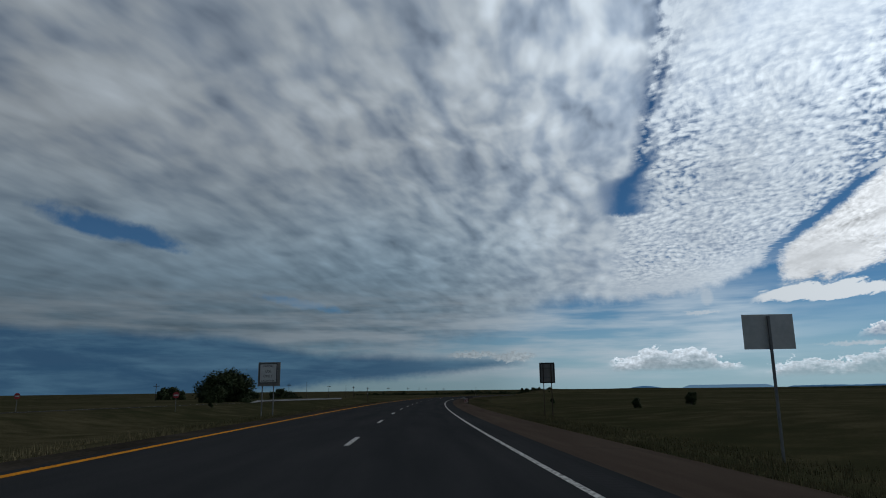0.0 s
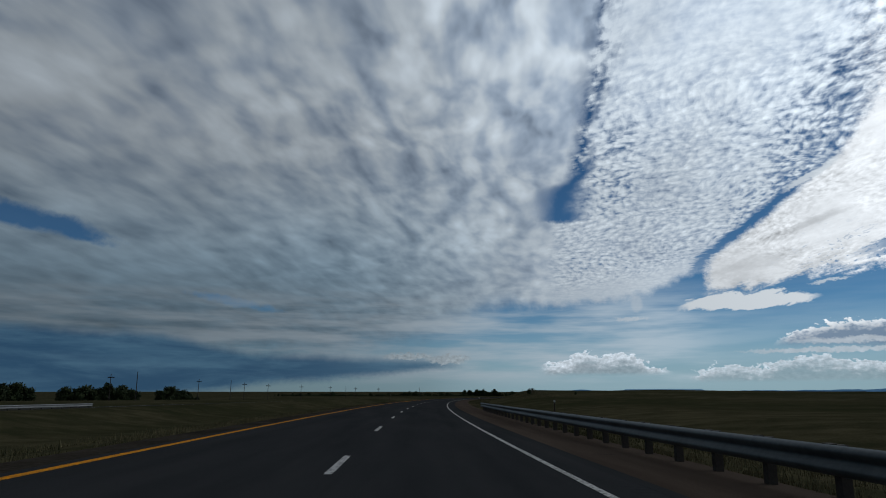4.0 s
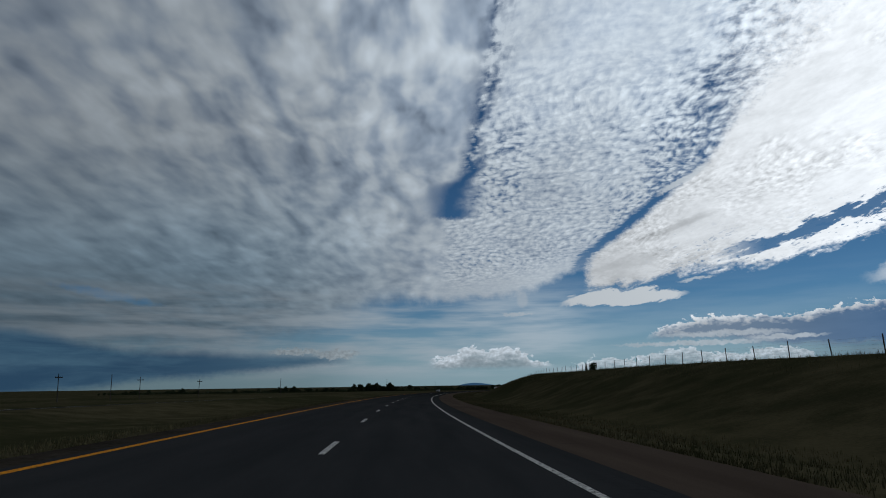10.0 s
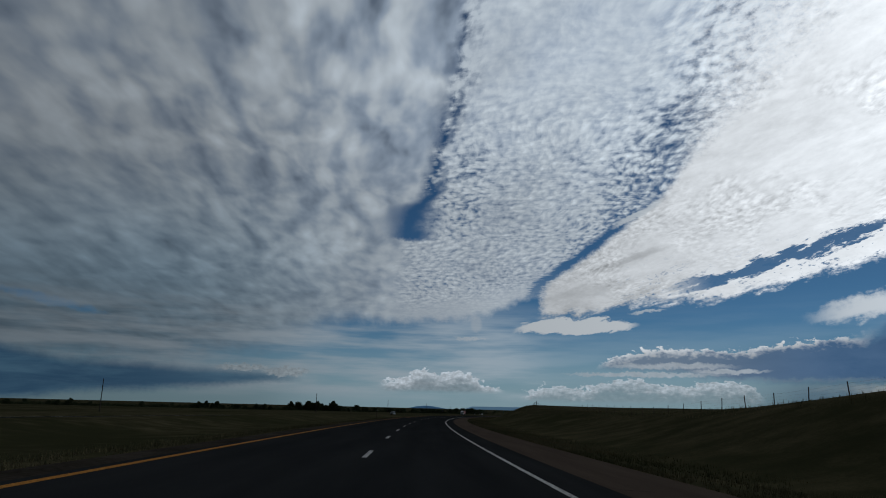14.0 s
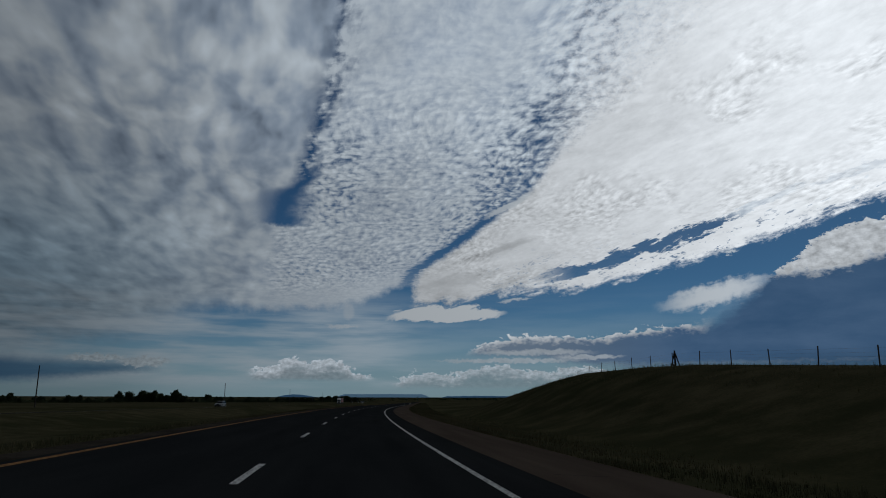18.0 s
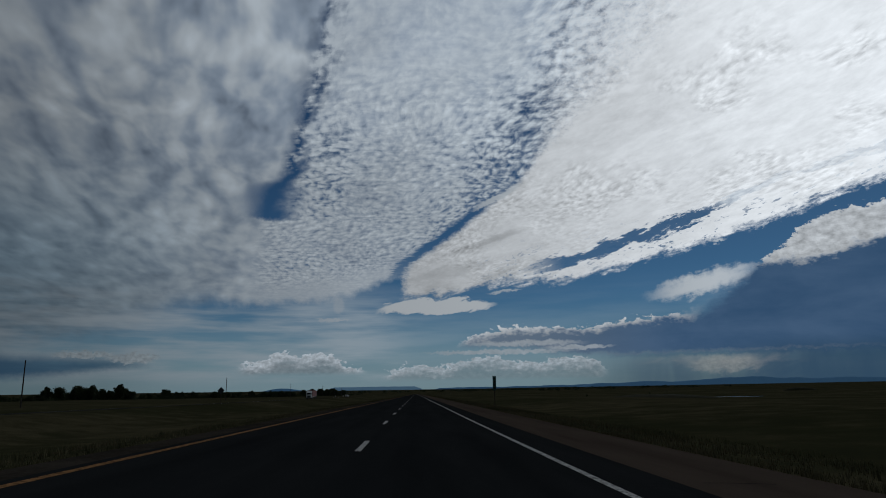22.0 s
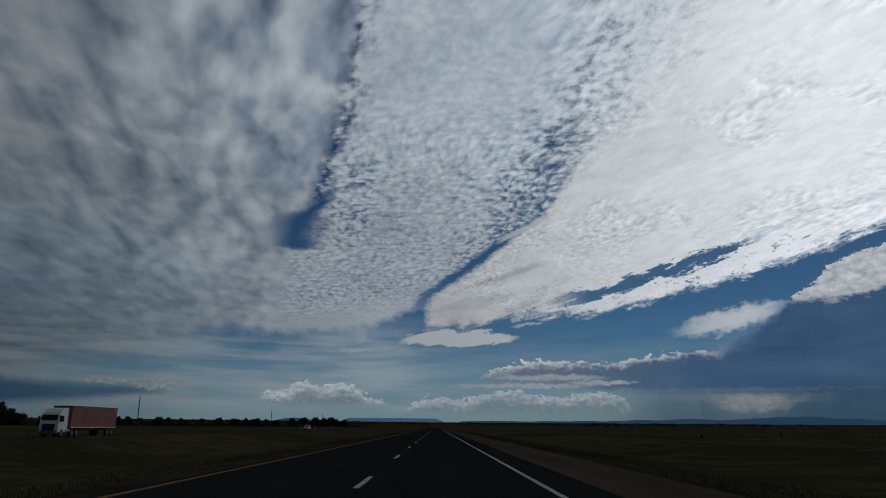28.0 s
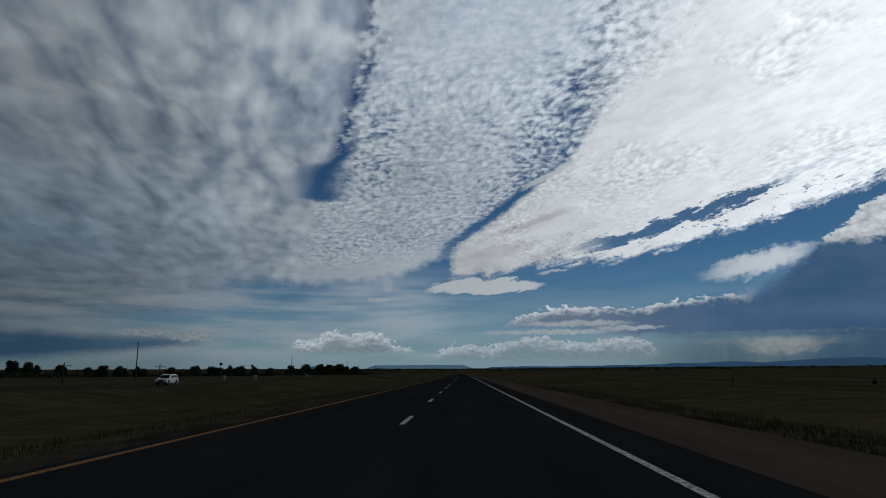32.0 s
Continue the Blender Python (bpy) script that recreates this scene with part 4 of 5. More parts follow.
def delineator():
    ob = thing("delineator_post", "thin dark roadside delineator post with a reflector", "delineator", "delineator posts")
    part("stake", box_bm(0.07, 0.03, 1.75, (0, 0, 0.42), 0.004), M_RUST, ob)
    part("reflector", box_bm(0.075, 0.01, 0.11, (0, -0.021, 1.2), 0.002), M_SIGNWHITE, ob, "pale reflector")
    return ob


dl = delineator()
first_ = True
for s_, x_ in [(86, -5.9), (265, -5.9), (374, -5.9), (631, -5.9)] + [(277, 9.0), (189, 8.6), (1080, 9.0), (1290, 24.0)]:
    m_ = along_road(s_, x_, 0.0)
    if first_:
        dl.matrix_world = m_
        first_ = False
    else:
        copy_thing(dl, m_)

# ---- fence along the right of way ----
FENCE_X = 25.5


def fence_run(s0, s1, step):
    ss = spaced(s0, s1, step)
    fence = thing("wire_fence", "wire fence on steel stakes along the crest of the bank", "fence")
    me = None
    for i, s in enumerate(ss):
        lean_x, lean_y = rng.uniform(-5, 5), rng.uniform(-6, 6)
        if me is None:
            p = part("stake", box_bm(0.05, 0.05, 1.75, (0, 0, 0.42), 0.005), M_RUST, fence)
            me = p.data
        else:
            p = new("stake", me)
            p.parent = fence
        p.matrix_world = along_road(s, FENCE_X, rng.uniform(-0.38, -0.25)) @ pose(0, 0, 0, lean_x, lean_y, 0)
    for hz_ in (0.25, 0.45, 0.65, 0.85):
        verts, faces = [], []
        for s in ss:
            z = ground_z(s, FENCE_X) + hz_
            for dx_, dz_ in ((-0.003, 0), (0.002, 0.0025), (0.002, -0.0025)):
                verts.append(at(s, FENCE_X + dx_, z + dz_))
        for i in range(len(ss) - 1):
            for k in range(3):
                a, b = 3 * i + k, 3 * i + (k + 1) % 3
                faces.append((a, b, b + 3, a + 3))
        link_mesh("wire", verts, faces, M_RUST, parent=fence)
    return fence


fence_run(330, 560, 4.4)
fence_run(564.4, 840, 4.4)


def brace(s, x):
    ob = thing("fence_brace", "timber brace post of the fence with slanted struts", "fence post", "fence braces")
    part("post", tube_bm(0.08, 0.07, 2.1, (0, 0, -0.6)), M_TIMBER, ob)
    for sg_ in (-1, 1):
        part("strut", tube_bm(0.05, 0.05, 1.75, (0, sg_ * 0.98, -0.05), pose(0, 0, 0, sg_ * 34, 0, 0)), M_TIMBER, ob)
    stand(ob, s, x, -0.4)


brace(739, FENCE_X)
brace(478, FENCE_X)

# ---- vegetation ----


def tree_thing(seed, height, width, leaves, leaf, label, name="tree", low=True):
    r = random.Random(seed)
    ob = thing(name, label, "tree" if name == "tree" else "bush")
    trunk_h = height * (0.42 if name == "tree" else 0.2)
    bm = tube_bm(width * 0.035 + 0.04, width * 0.02 + 0.02, trunk_h + 0.3, (0, 0, -0.3), seg=8)
    part("trunk", bm, M_BARK, ob)
    lobes = []
    for i in range(20):
        a, q = r.uniform(0, 6.283), r.uniform(0.05, 0.62) ** 0.8
        z = height * r.uniform(0.14 if low else 0.3, 0.85)
        k = 1.0 - 0.55 * max(0.0, (z / height - 0.5) * 2)
        lobes.append((q * width * 0.5 * k * math.cos(a), q * width * 0.5 * k * math.sin(a), z, width * r.uniform(0.14, 0.24)))
    for lx, ly, lz, lr in lobes[:6]:
        d = Vector((lx, ly, lz - trunk_h * 0.7))
        part("limb", tube_bm(width * 0.015 + 0.02, 0.015, d.length, (0, 0, trunk_h * 0.7), d.to_track_quat("Z", "Y").to_matrix().to_4x4(), seg=5), M_BARK, ob)
    verts, faces = [], []
    for i in range(leaves):
        lx, ly, lz, lr = lobes[r.randrange(len(lobes))]
        v = Vector((r.gauss(0, 1), r.gauss(0, 1), r.gauss(0, 0.8)))
        v.normalize()
        rad = lr * (r.random() ** 0.4) * r.uniform(0.8, 1.25)
        c = Vector((lx, ly, lz)) + v * rad
        c.z = max(height * 0.06, c.z)
        u = Vector((r.gauss(0, 1), r.gauss(0, 1), r.gauss(0, 1))).normalized()
        w = u.cross(v).normalized()
        s1, s2 = leaf * r.uniform(0.6, 1.3), leaf * r.uniform(0.3, 0.7)
        k = len(verts)
        verts += [c - u * s1, c + w * s2, c + u * s1, c - w * s2]
        faces.append((k, k + 1, k + 2, k + 3))
    link_mesh("crown", verts, faces, M_LEAF, parent=ob)
    return ob


def plant(ob, x, y, z, scale, turn):
    return copy_thing(ob, Matrix.Translation((x, y, z)) @ pose(0, 0, 0, 0, 0, turn) @ Matrix.Diagonal((scale, scale, scale, 1)))


big = tree_thing(11, 7.9, 13.0, 15000, 0.34, "large dark broadleaf tree clump beside the far carriageway")
stand(big, 186, -60.0, -1.2, 30)
big.scale = (1.25, 1.25, 1.12)
big2 = tree_thing(12, 5.4, 8.0, 6500, 0.32, "dark broadleaf tree joined to a larger clump")
stand(big2, 174, -57.5, -1.0, 200)
kinds = [tree_thing(20 + i, 6.0 + i * 0.5, 8.5 - i * 0.6, 2600, 0.48, "dark broadleaf prairie tree on the far plain") for i in range(4)]
rt = random.Random(9)
first_ = [True] * 4
spots = []
for s_, x_, k_ in ((596, -392, 2.0), (604, -388, 2.1), (610, -384, 1.7), (630, -370, 1.8), (638, -362, 2.1), (644, -356, 1.9), (651, -350, 2.1), (658, -345, 2.0), (664, -340, 1.8), (684, -330, 1.5), (690, -326, 1.9), (698, -322, 1.8), (704, -318, 1.3), (712, -316, 0.9), (722, -310, 0.6)):
    spots.append((s_ + 9, x_, k_ * 1.25))
for i in range(190):           # the belt on the plain left of the road
    s_ = 1130 + 880 * (i + rt.uniform(-7, 7)) / 190 + 26 * math.sin(i * 0.9)
    swell = 0.85 + 1.05 * max(-0.4, noise.noise((s_ * 0.021, 4.4, 0.0)))
    spots.append((s_, -408 + 0.47 * (s_ - 1375) + rt.gauss(0, 16), rt.uniform(0.5, 1.2) * swell * (1.2 if s_ < 1560 else 1.1)))
for s_, x_ in ((1375, -408), (1568, -317)):          # its two tall clumps
    for i in range(8):
        spots.append((s_ + rt.gauss(0, 9), x_ + rt.gauss(0, 9), rt.uniform(0.9, 1.5)))
for s_, x_, k_ in spots:
    p_ = plain(s_, x_)
    z_ = p_.z - 0.2
    j_ = rt.randrange(4)
    m_ = Matrix.Translation((p_.x, p_.y, z_)) @ pose(0, 0, 0, 0, 0, rt.uniform(0, 360)) @ Matrix.Diagonal((k_, k_, k_, 1))
    if first_[j_]:
        kinds[j_].matrix_world = m_
        first_[j_] = False
    else:
        copy_thing(kinds[j_], m_).scale = (k_, k_, k_)
# a thin dark line of trees along the far horizon, too small to tell apart
fv_, ff_ = [], []
for i in range(420):
    s_, x_, r_ = rt.uniform(2300, 3300), rt.uniform(-900, 900), rt.uniform(1.5, 4.0)
    p_ = ground_xy(s_, x_)
    z_ = ground_z(s_, x_) + 0.008 * max(0.0, s_ - 1800) * smooth01((s_ - 1800) / 700)
    for j in range(26):
        c_ = Vector((p_.x + rt.gauss(0, r_ * 0.9), p_.y + rt.gauss(0, r_), z_ + abs(rt.gauss(0.5, 0.5)) * r_ * 0.8))
        u_ = Vector((rt.gauss(0, 1), rt.gauss(0, 1), rt.gauss(0, 1))).normalized() * r_ * 0.4
        w_ = Vector((rt.gauss(0, 1), rt.gauss(0, 1), rt.gauss(0, 1))).normalized() * r_ * 0.4
        k = len(fv_)
        fv_ += [c_ - u_, c_ + w_, c_ + u_, c_ - w_]
        ff_.append((k, k + 1, k + 2, k + 3))
tagged(link_mesh("far_woods", fv_, ff_, M_LEAF), "thin dark line of trees along the far horizon", "woods", kind="stuff")
# low brush under the belt
bv_, bf_ = [], []
for i in range(900):
    s_ = rt.uniform(1130, 2010)
    p_ = plain(s_, -405 + 0.47 * (s_ - 1375) + rt.gauss(0, 8))
    r_ = rt.uniform(1.2, 2.8)
    for j in range(30):
        c_ = p_ + Vector((rt.gauss(0, r_), rt.gauss(0, r_), abs(rt.gauss(0.45, 0.5)) * r_))
        u_ = Vector((rt.gauss(0, 1), rt.gauss(0, 1), rt.gauss(0, 1))).normalized() * 0.7
        w_ = Vector((rt.gauss(0, 1), rt.gauss(0, 1), rt.gauss(0, 1))).normalized() * 0.5
        k = len(bv_)
        bv_ += [c_ - u_, c_ + w_, c_ + u_, c_ - w_]
        bf_.append((k, k + 1, k + 2, k + 3))
tagged(link_mesh("brush", bv_, bf_, M_LEAF), "dark low brush under the tree belt", "brush", kind="stuff")
bush = tree_thing(31, 1.6, 1.6, 2400, 0.09, "small dark juniper bush on the grassy bank", "bush")
stand(bush, 352, 23.5, -0.25)
for s_, x_, k_ in ((478, 26.5, 0.75), (330, 34, 0.5), (60, 20, 0.6), (66, 27, 0.8), (100, 19, 0.5), (40, 36, 0.5), (1520, 170, 1.5), (1600, 260, 1.6), (108, -33, 0.6)):
    copy_thing(bush, along_road(s_, x_, -0.05, s_ * 7)).scale = (k_, k_, k_)


# ---- utility poles ----


def utility_pole(height, arm, label):
    ob = thing("utility_pole", label, "utility pole", "utility poles")
    part("pole", tube_bm(0.14, 0.10, height + 0.8, (0, 0, -0.8), seg=8), M_TIMBER, ob)
    if arm:
        part("crossarm", box_bm(2.3, 0.1, 0.13, (0, 0.14, height - 0.6), 0.01), M_TIMBER, ob)
        for x in (-1.0, -0.5, 0.5, 1.0):
            part("insulator", tube_bm(0.035, 0.025, 0.16, (x, 0.14, height - 0.53), seg=6), M_PLASTICBLK, ob)
    return ob


short = utility_pole(4.6, True, "old timber pole with one crossarm on the plain")
tall = utility_pole(8.8, False, "tall bare timber pole standing on the plain")
first_ = True
for s_ in [235, 300, 360, 418, 459, 485, 529, 573, 617, 661] + [1300, 1339, 1373, 1440, 1520]:
    m_ = along_road(s_, (-106 if s_ < 800 else -62) + rt.uniform(-0.5, 0.5), -0.2, rt.uniform(-6, 6)) @ pose(0, 0, 0, rt.uniform(-1.5, 1.5), rt.uniform(-2, 2), 0) @ Matrix.Diagonal((1, 1, 1.35 if s_ < 800 else 0.62, 1))
    if first_:
        short.matrix_world = m_
        first_ = False
    else:
        copy_thing(short, m_)
first_ = True
for s_, x_ in [(350, -92), (446, -106), (600, -106), (712, -90)] + [(836 + 136 * i, -70.5) for i in range(9)]:
    m_ = along_road(s_, x_, -0.2) @ pose(0, 0, 0, rt.uniform(-0.7, 0.7), rt.uniform(-0.7, 0.7), 0)
    if first_:
        tall.matrix_world = m_
        first_ = False
    else:
        copy_thing(tall, m_)


def lollipop(s, x, h):
    ob = thing("round_signal", "slim post with a dark round signal head", "signal", "round signals")
    part("post", tube_bm(0.06, 0.05, h + 0.4, (0, 0, -0.4)), M_STEEL, ob)
    part("head", tube_bm(0.42, 0.42, 0.2, (0, 0.1, h + 0.1), pose(0, 0, 0, 90), seg=18), M_BLACK, ob)
    part("hood", tube_bm(0.2, 0.16, 0.25, (0, -0.1, h + 0.1), pose(0, 0, 0, 90), seg=12), M_BLACK, ob)
    part("cabinet", box_bm(0.7, 0.6, 1.5, (1.0, 0, 0.7), 0.02), M_CONC, ob, "pale equipment cabinet")
    stand(ob, s, x)


lollipop(1420, -66, 4.4)
lollipop(1432, -61, 3.9)
lollipop(1520, -66, 4.2)

# ---- vehicles on the oncoming carriageway ----


def wheel_into(ob, x, y, r, w):
    wh = new("wheel")
    wh.parent = ob
    wh.matrix_basis = Matrix.Translation((x, y, r))
    side = 1 if x > 0 else -1
    bm = bmesh.new()
    bmesh.ops.create_cone(bm, cap_ends=True, segments=24, radius1=r, radius2=r, depth=w, matrix=pose(0, 0, 0, 0, 90, 0))
    bmesh.ops.bevel(bm, geom=[e for e in bm.edges if len(e.link_faces) == 2 and any(len(f.verts) > 4 for f in e.link_faces)], offset=0.04, segments=2, affect="EDGES")
    part("tyre", bm, M_TYRE, wh)
    bm = bmesh.new()
    bmesh.ops.create_cone(bm, cap_ends=True, segments=20, radius1=r * 0.62, radius2=r * 0.55, depth=0.03, matrix=Matrix.Translation((side * (w / 2 + 0.006), 0, 0)) @ pose(0, 0, 0, 0, 90 * side, 0))
    part("rim", bm, M_RIM, wh)


def extrude_profile(pts, half, taper, z_taper):
    """A closed side outline (y, z) made into a body across x, drawn in above z_taper."""
    bm = bmesh.new()
    rows = []
    for sx in (-1, 1):
        row = []
        for y, z in pts:
            k = half - taper * max(0.0, z - z_taper)
            row.append(bm.verts.new((sx * k, y, z)))
        rows.append(row)
    n = len(pts)
    for i in range(n):
        j = (i + 1) % n
        bm.faces.new((rows[0][i], rows[0][j], rows[1][j], rows[1][i]))
    bm.faces.new(rows[0][::-1])
    bm.faces.new(rows[1])
    bmesh.ops.recalc_face_normals(bm, faces=bm.faces)
    edges = [e for e in bm.edges if e.calc_face_angle(0) > 0.5]
    bmesh.ops.bevel(bm, geom=edges, offset=0.035, segments=2, affect="EDGES")
    return bm


def suv(label, paint):
    """Front towards -y."""
    ob = thing("suv", label, "car")
    low = [(-2.42, 0.42), (-2.46, 0.72), (-2.36, 0.98), (-1.35, 1.10), (-1.2, 1.12), (2.2, 1.14), (2.4, 1.05), (2.42, 0.5), (2.3, 0.36), (-2.3, 0.34)]
    part("body", extrude_profile(low, 0.96, 0.02, 0.7), paint, ob, smooth=False)
    cab = [(-1.15, 1.10), (-0.42, 1.66), (-0.2, 1.75), (1.75, 1.76), (2.05, 1.66), (2.32, 1.12)]
    part("cabin", extrude_profile(cab, 0.90, 0.28, 1.1), paint, ob)
    # glass set slightly proud of the cabin
    for side in (-1, 1):
        for y0, y1, t0, t1 in ((-0.72, 0.28, -0.32, 0.28), (0.36, 1.2, 0.36, 1.2), (1.28, 2.05, 1.28, 1.86)):
            bm = bmesh.new()
            vs = [bm.verts.new((side * (0.905 - 0.28 * (z - 1.1) + 0.008), y, z)) for y, z in ((y0, 1.2), (y1, 1.2), (t1, 1.62), (t0, 1.62))]
            bm.faces.new(vs)
            bmesh.ops.solidify(bm, geom=bm.faces[:], thickness=0.01)
            part("side_window", bm, M_GLASS, ob)
        part("headlight", box_bm(0.42, 0.12, 0.16, (side * 0.68, -2.40, 0.84), 0.03), M_LAMPGLASS, ob)
        part("mirror", box_bm(0.2, 0.12, 0.16, (side * 1.02, -0.72, 1.2), 0.03), paint, ob)
        part("tail_light", box_bm(0.16, 0.08, 0.3, (side * 0.82, 2.41, 0.95), 0.02), M_SIGNRED, ob)
        part("roof_rail", box_bm(0.04, 1.7, 0.05, (side * 0.62, 0.75, 1.795), 0.01), M_PLASTICBLK, ob)
        for y in (-1.5, 1.5):
            part("wheel_arch", tube_bm(0.45, 0.45, 0.1, (side * 0.90, y, 0.40), pose(0, 0, 0, 0, 90 * side, 0), seg=24), M_PLASTICBLK, ob)
            wheel_into(ob, side * 0.88, y, 0.39, 0.26)
    bm = bmesh.new()
    vs = [bm.verts.new(v) for v in ((-0.78, -1.09, 1.17), (0.78, -1.09, 1.17), (0.68, -0.47, 1.64), (-0.68, -0.47, 1.64))]
    bm.faces.new(vs)
    bmesh.ops.solidify(bm, geom=bm.faces[:], thickness=0.02)
    part("windscreen", bm, M_GLASS, ob)
    part("grille", box_bm(0.9, 0.06, 0.3, (0, -2.46, 0.78), 0.03), M_PLASTICBLK, ob)
    part("front_bumper", box_bm(1.8, 0.16, 0.24, (0, -2.42, 0.48), 0.05), M_PLASTICBLK, ob)
    part("rear_window", box_bm(1.3, 0.02, 0.36, (0, 2.2, 1.42), 0.005), M_GLASS, ob)
    return ob


def truck():
    """Cab-over box truck, front towards -y."""
    ob = thing("truck", "white cab truck with a faded red box trailer", "truck")
    cab = [(-9.2, 0.6), (-9.28, 1.5), (-9.1, 2.5), (-8.9, 3.0), (-8.2, 3.55), (-6.9, 3.7), (-6.9, 0.6)]
    part("cab", extrude_profile(cab, 1.2, 0.05, 2.4), M_CARWHITE, ob)
    part("windscreen", box_bm(2.0, 0.04, 0.85, (0, -9.16, 2.35), 0.01), M_GLASS, ob)
    part("grille", box_bm(1.6, 0.08, 0.9, (0, -9.28, 1.2), 0.03), M_PLASTICBLK, ob)
    part("front_bumper", box_bm(2.4, 0.3, 0.4, (0, -9.25, 0.55), 0.06), M_RIM, ob)
    for side in (-1, 1):
        part("headlight", box_bm(0.35, 0.08, 0.25, (side * 0.95, -9.3, 0.95), 0.03), M_LAMPGLASS, ob)
        part("side_window", box_bm(0.03, 1.0, 0.75, (side * 1.2, -8.5, 2.3), 0.01), M_GLASS, ob)
        part("mirror", box_bm(0.25, 0.1, 0.7, (side * 1.45, -9.0, 2.3), 0.03), M_PLASTICBLK, ob)
        part("fuel_tank", tube_bm(0.32, 0.32, 1.3, (side * 0.9, -7.5, 0.75), pose(0, 0, 0, -90), seg=14), M_RIM, ob)
        part("lower_rail", box_bm(0.05, 12.8, 0.14, (side * 1.28, 0.2, 1.2), 0.01), M_SIGNWHITE, ob)
        for y in (-8.2, -5.6, -4.4, 4.4, 5.6):
            wheel_into(ob, side * 1.05, y, 0.5, 0.32)
    part("trailer_box", box_bm(2.55, 13.0, 2.75, (0, 0.2, 2.55), 0.04), M_TRAILER, ob)
    part("roof_edge", box_bm(2.58, 13.04, 0.1, (0, 0.2, 3.94), 0.01), M_PLASTICBLK, ob)
    part("chassis", box_bm(1.0, 15.0, 0.3, (0, -1.0, 0.95), 0.02), M_PLASTICBLK, ob)
    return ob


def on_far_road(ob, s, x):
    p = at(s, x)
    ob.matrix_world = Matrix.Translation((p.x, p.y, -0.596)) @ pose(0, 0, 0, 0, 0, -math.degrees(heading(s)))


on_far_road(suv("white sport utility car driving on the oncoming carriageway", M_CARWHITE), 1345, -48.2)
on_far_road(suv("grey sport utility car on the oncoming carriageway", M_CARGREY), 888, -47.5)
on_far_road(truck(), 1174, -48.0)

# ---- pond, mound, mesa and far ridges ----


def blob_patch(name, s, x, ls, lx, h, mat, label, cat, n=28, kind="structure"):
    p = plain(s, x)
    z = p.z
    verts, faces = [(p.x, p.y, z + h)], []
    rings = 6
    for r in range(1, rings + 1):
        q = r / rings
        for i in range(n):
            a = 6.2832 * i / n
            wob = 1 + 0.18 * noise.noise((math.cos(a) * 1.7, math.sin(a) * 1.7, s * 0.1))
            hz = h * (1 - q * q) * (1 + 0.3 * noise.noise((q * 3, a, 2.0))) if h > 0.5 else h
            verts.append((p.x + q * lx * wob * math.cos(a), p.y + q * ls * wob * math.sin(a), z + hz - (0.6 if h > 0.5 and r == rings else 0)))
    for i in range(n):
        faces.append((0, 1 + i, 1 + (i + 1) % n))
    for r in range(rings - 1):
        for i in range(n):
            a, b = 1 + r * n + i, 1 + r * n + (i + 1) % n
            faces.append((a, a + n, b + n, b))
    ob = link_mesh(name, verts, faces, mat, smooth=True)
    return tagged(ob, label, cat, kind=kind)


blob_patch("water", 1323, 229, 13, 17, 0.35, M_WATER, "small pond on the prairie mirroring the pale sky", "water")
M_SCRUB = material("dark_scrub", two_tone((0.012, 0.014, 0.008), (0.028, 0.028, 0.014), 0.15, 1.5, 0.2), 1.0, 0.0, 0.05)
blob_patch("earth_mound", 1245, 140, 20, 44, 3.4, M_SCRUB, "low dark scrubby mound on the plain", "mound")
blob_patch("far_mound", 1600, 430, 10, 18, 3.4, M_SCRUB, "small dark mound on the plain", "mound")


def mesa(name, x0, x1, y, z0, z1, label, seed, depth=500.0, talus=0.35, mat=M_MESA, crest=None):
    """A table hill: steep talus below a flat rim."""
    n = 110
    verts, faces = [], []
    for i in range(n + 1):
        q = i / n
        x = x0 + (x1 - x0) * q
        end = min(1.0, min(q, 1 - q) / (0.10 if crest is None else 0.045))
        top = z0 + (z1 - z0) * end ** 0.6 * (crest(q) if crest else 1.0) * (1 + (0.05 if crest is None else 0.3) * noise.noise((x * 0.006, seed, 0)) + (0.025 if crest is None else 0.09) * noise.noise((x * 0.03, seed, 5)))
        prof = ((0, z0 - 20), (0.15 * depth * 0.3, z0 + (top - z0) * talus), (0.25 * depth * 0.3, z0 + (top - z0) * 0.9), (0.35 * depth * 0.3, top), (depth, top), (depth * 1.2, z0 - 20))
        for dy, z in prof:
            verts.append((x, y + dy + 18 * noise.noise((x * 0.01, dy * 0.01, seed)), z))
    w = 6
    for i in range(n):
        for c in range(w - 1):
            a = i * w + c
            faces.append((a, a + w, a + w + 1, a + 1))
    ob = link_mesh(name, verts, faces, mat)
    return tagged(ob, label, "mesa" if crest is None else "hills", kind="structure")


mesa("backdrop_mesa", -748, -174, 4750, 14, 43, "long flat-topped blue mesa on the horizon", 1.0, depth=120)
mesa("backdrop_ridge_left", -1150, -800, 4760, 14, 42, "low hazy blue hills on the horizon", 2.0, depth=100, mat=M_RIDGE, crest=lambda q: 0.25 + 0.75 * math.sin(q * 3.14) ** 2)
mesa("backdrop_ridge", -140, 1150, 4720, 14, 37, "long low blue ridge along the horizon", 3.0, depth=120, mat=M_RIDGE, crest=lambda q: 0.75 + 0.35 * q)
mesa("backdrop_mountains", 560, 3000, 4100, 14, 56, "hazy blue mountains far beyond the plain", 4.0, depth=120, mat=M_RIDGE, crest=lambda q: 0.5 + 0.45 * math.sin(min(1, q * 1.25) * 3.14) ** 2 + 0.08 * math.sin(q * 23))


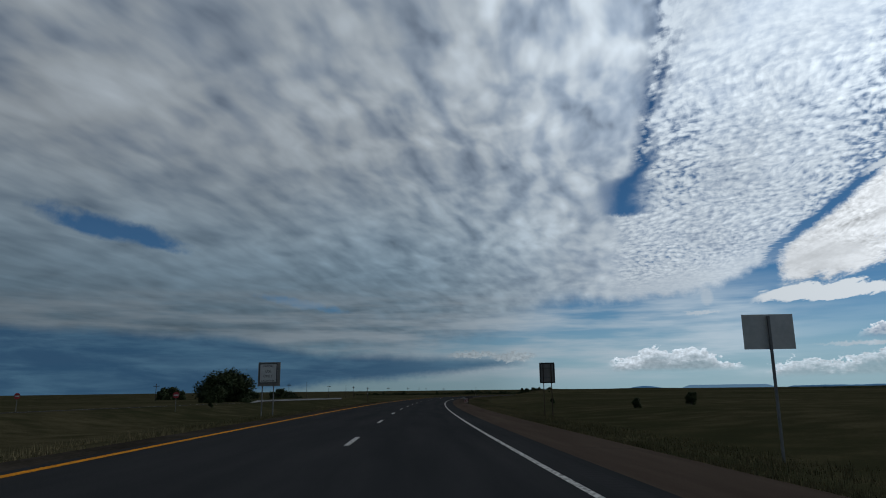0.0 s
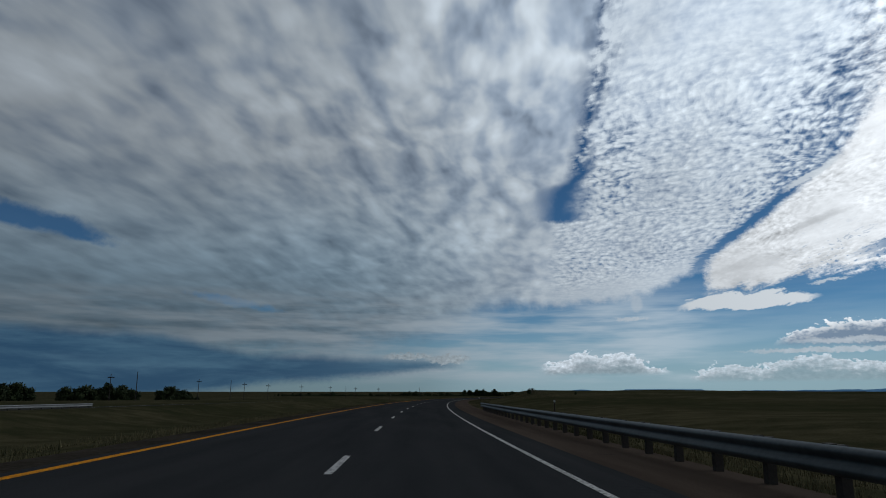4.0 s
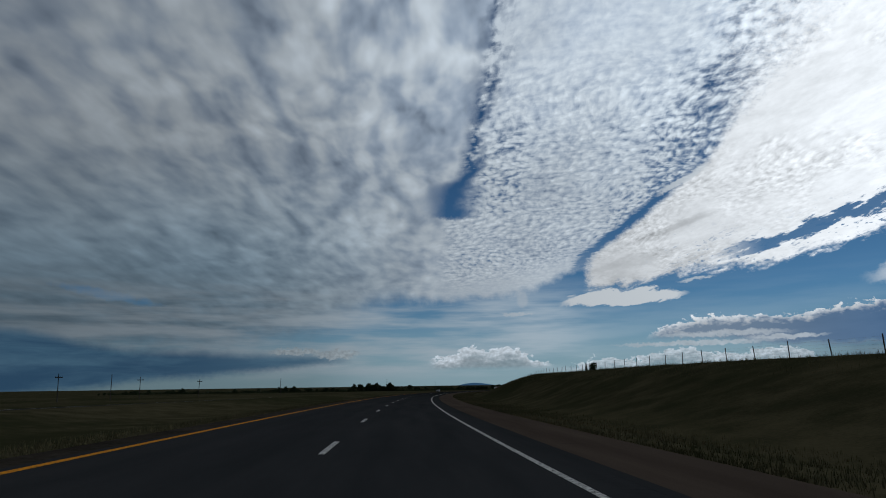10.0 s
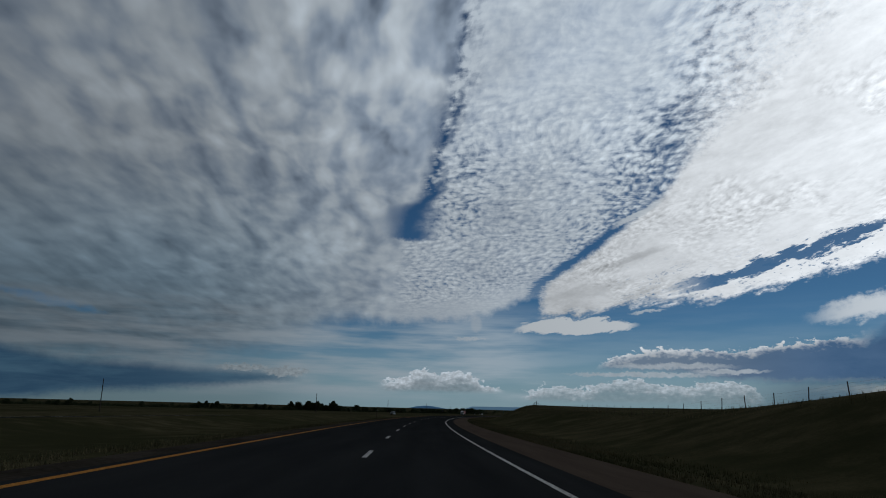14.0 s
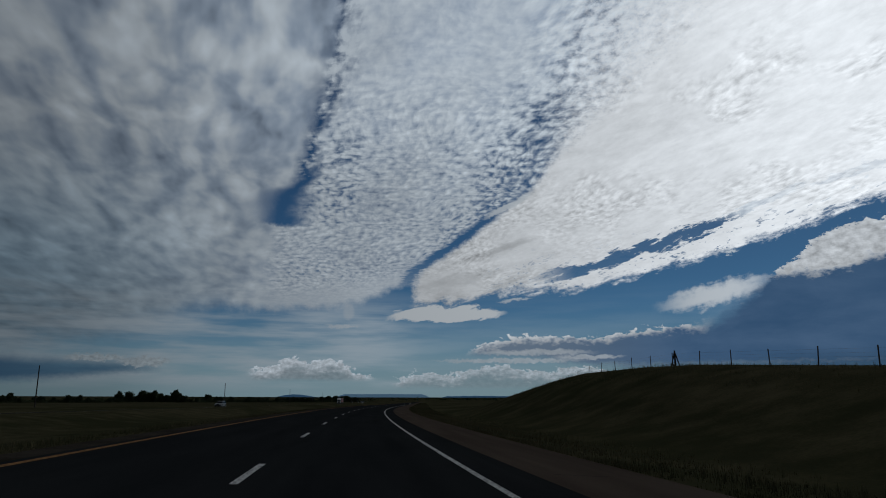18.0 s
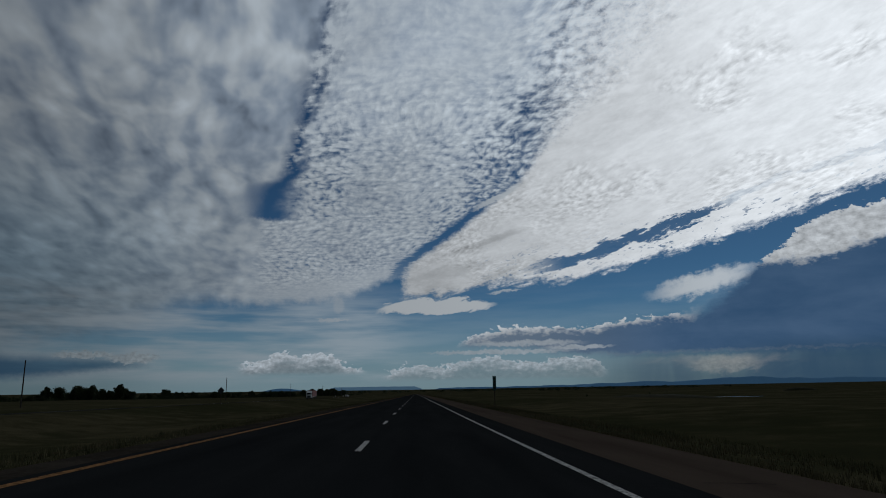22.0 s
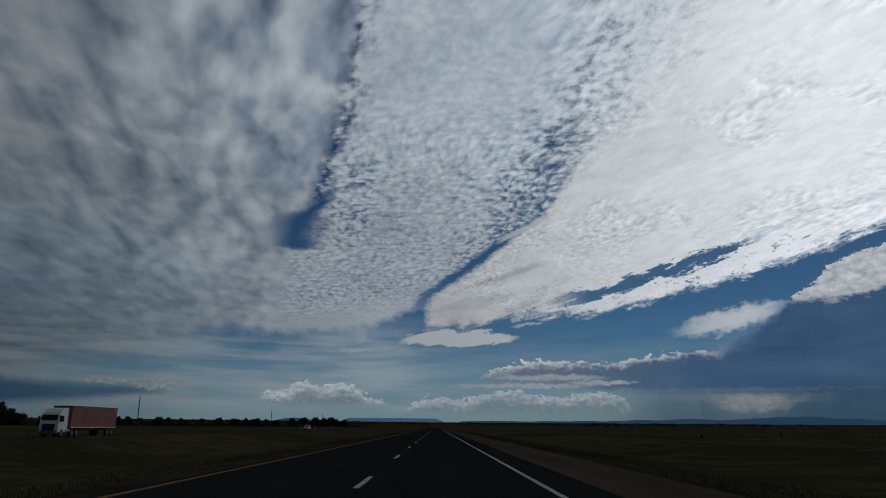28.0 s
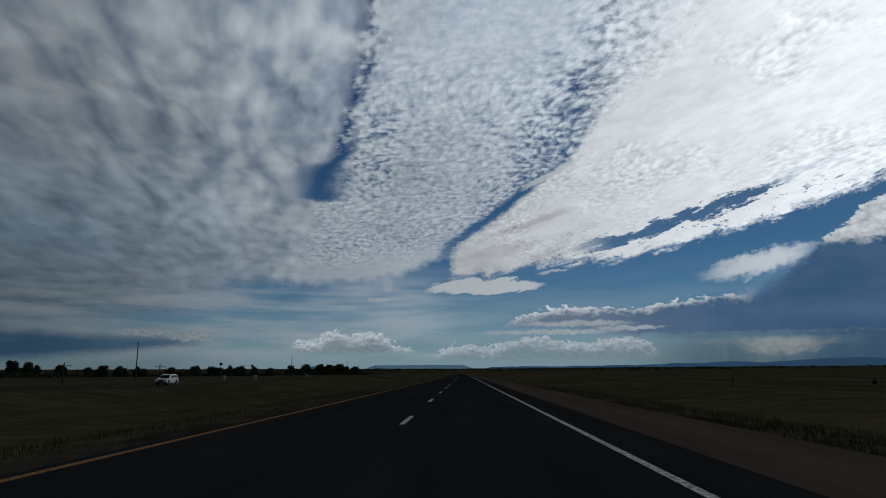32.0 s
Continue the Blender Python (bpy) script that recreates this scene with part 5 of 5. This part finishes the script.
# ---- grass blades along the verges and the crest of the bank ----
def grass_strip(name, label, s0, s1, bands, seed):
    """Leaning blades, three to a tuft; bands: (x from, x to, tufts a metre, lowest, highest)."""
    r = np.random.RandomState(seed)
    places = []
    for x0, x1, per_m, low, high in bands:
        n = int((s1 - s0) * per_m)
        q = np.column_stack([r.uniform(s0, s1, n), r.uniform(min(x0, x1), max(x0, x1), n), r.uniform(low, high, n)])
        clump = np.sin(q[:, 0] * 0.9 + q[:, 1] * 1.7) * np.sin(q[:, 0] * 0.23 - q[:, 1] * 0.8)
        places.append(q[clump > r.uniform(-1.0, 0.15, n)])
    q = np.concatenate(places)
    n = len(q)
    h = np.interp(q[:, 0], ROAD_S, ROAD_H)
    px = np.interp(q[:, 0], ROAD_S, ROAD_X) + q[:, 1] * np.cos(h)
    py = np.interp(q[:, 0], ROAD_S, ROAD_Y) - q[:, 1] * np.sin(h)
    pz = np.array([ground_z(a, b) for a, b in q[:, :2]]) - 0.03
    base = np.column_stack([px, py, pz])
    tris = []
    for k in range(3):
        turn, lean = r.uniform(0, 6.283, n), r.uniform(0.05, 0.45, n)
        wide, tall = r.uniform(0.006, 0.015, n), q[:, 2] * r.uniform(0.6, 1.1, n)
        side = np.column_stack([np.cos(turn) * wide, np.sin(turn) * wide, np.zeros(n)])
        foot = base + np.column_stack([r.uniform(-0.06, 0.06, n), r.uniform(-0.06, 0.06, n), np.zeros(n)])
        bend = r.uniform(0, 6.283, n)
        tip = foot + np.column_stack([np.cos(bend) * lean * tall, np.sin(bend) * lean * tall, tall])
        tris.append(np.stack([foot - side, foot + side, tip], axis=1))
    co = np.concatenate(tris).reshape(-1, 3)
    me = bpy.data.meshes.new(name)
    me.vertices.add(len(co))
    me.vertices.foreach_set("co", co.ravel())
    me.loops.add(len(co))
    me.loops.foreach_set("vertex_index", np.arange(len(co)))
    me.polygons.add(len(co) // 3)
    me.polygons.foreach_set("loop_start", np.arange(0, len(co), 3))
    me.materials.append(M_BLADE)
    me.update(calc_edges=True)
    return tagged(new(name, me), label, "grass", kind="stuff")


grass_strip("verge_grass", "dry green roadside grass growing over the shoulder's edge", -4, 1290,
            [(RIGHT_EDGE - 0.05, RIGHT_EDGE + 0.6, 70, 0.05, 0.17), (RIGHT_EDGE + 0.4, RIGHT_EDGE + 5.0, 95, 0.1, 0.26)], 5)
grass_strip("median_grass", "dry green grass of the median beside the narrow shoulder", -4, 1290,
            [(LEFT_EDGE - 0.02, LEFT_EDGE - 0.5, 40, 0.04, 0.14), (LEFT_EDGE - 0.4, LEFT_EDGE - 6.0, 85, 0.1, 0.25)], 6)
grass_strip("crest_grass", "rough grass and weeds along the crest of the bank", 300, 840,
            [(FENCE_X - 6.0, FENCE_X + 3.0, 34, 0.08, 0.3)], 7)
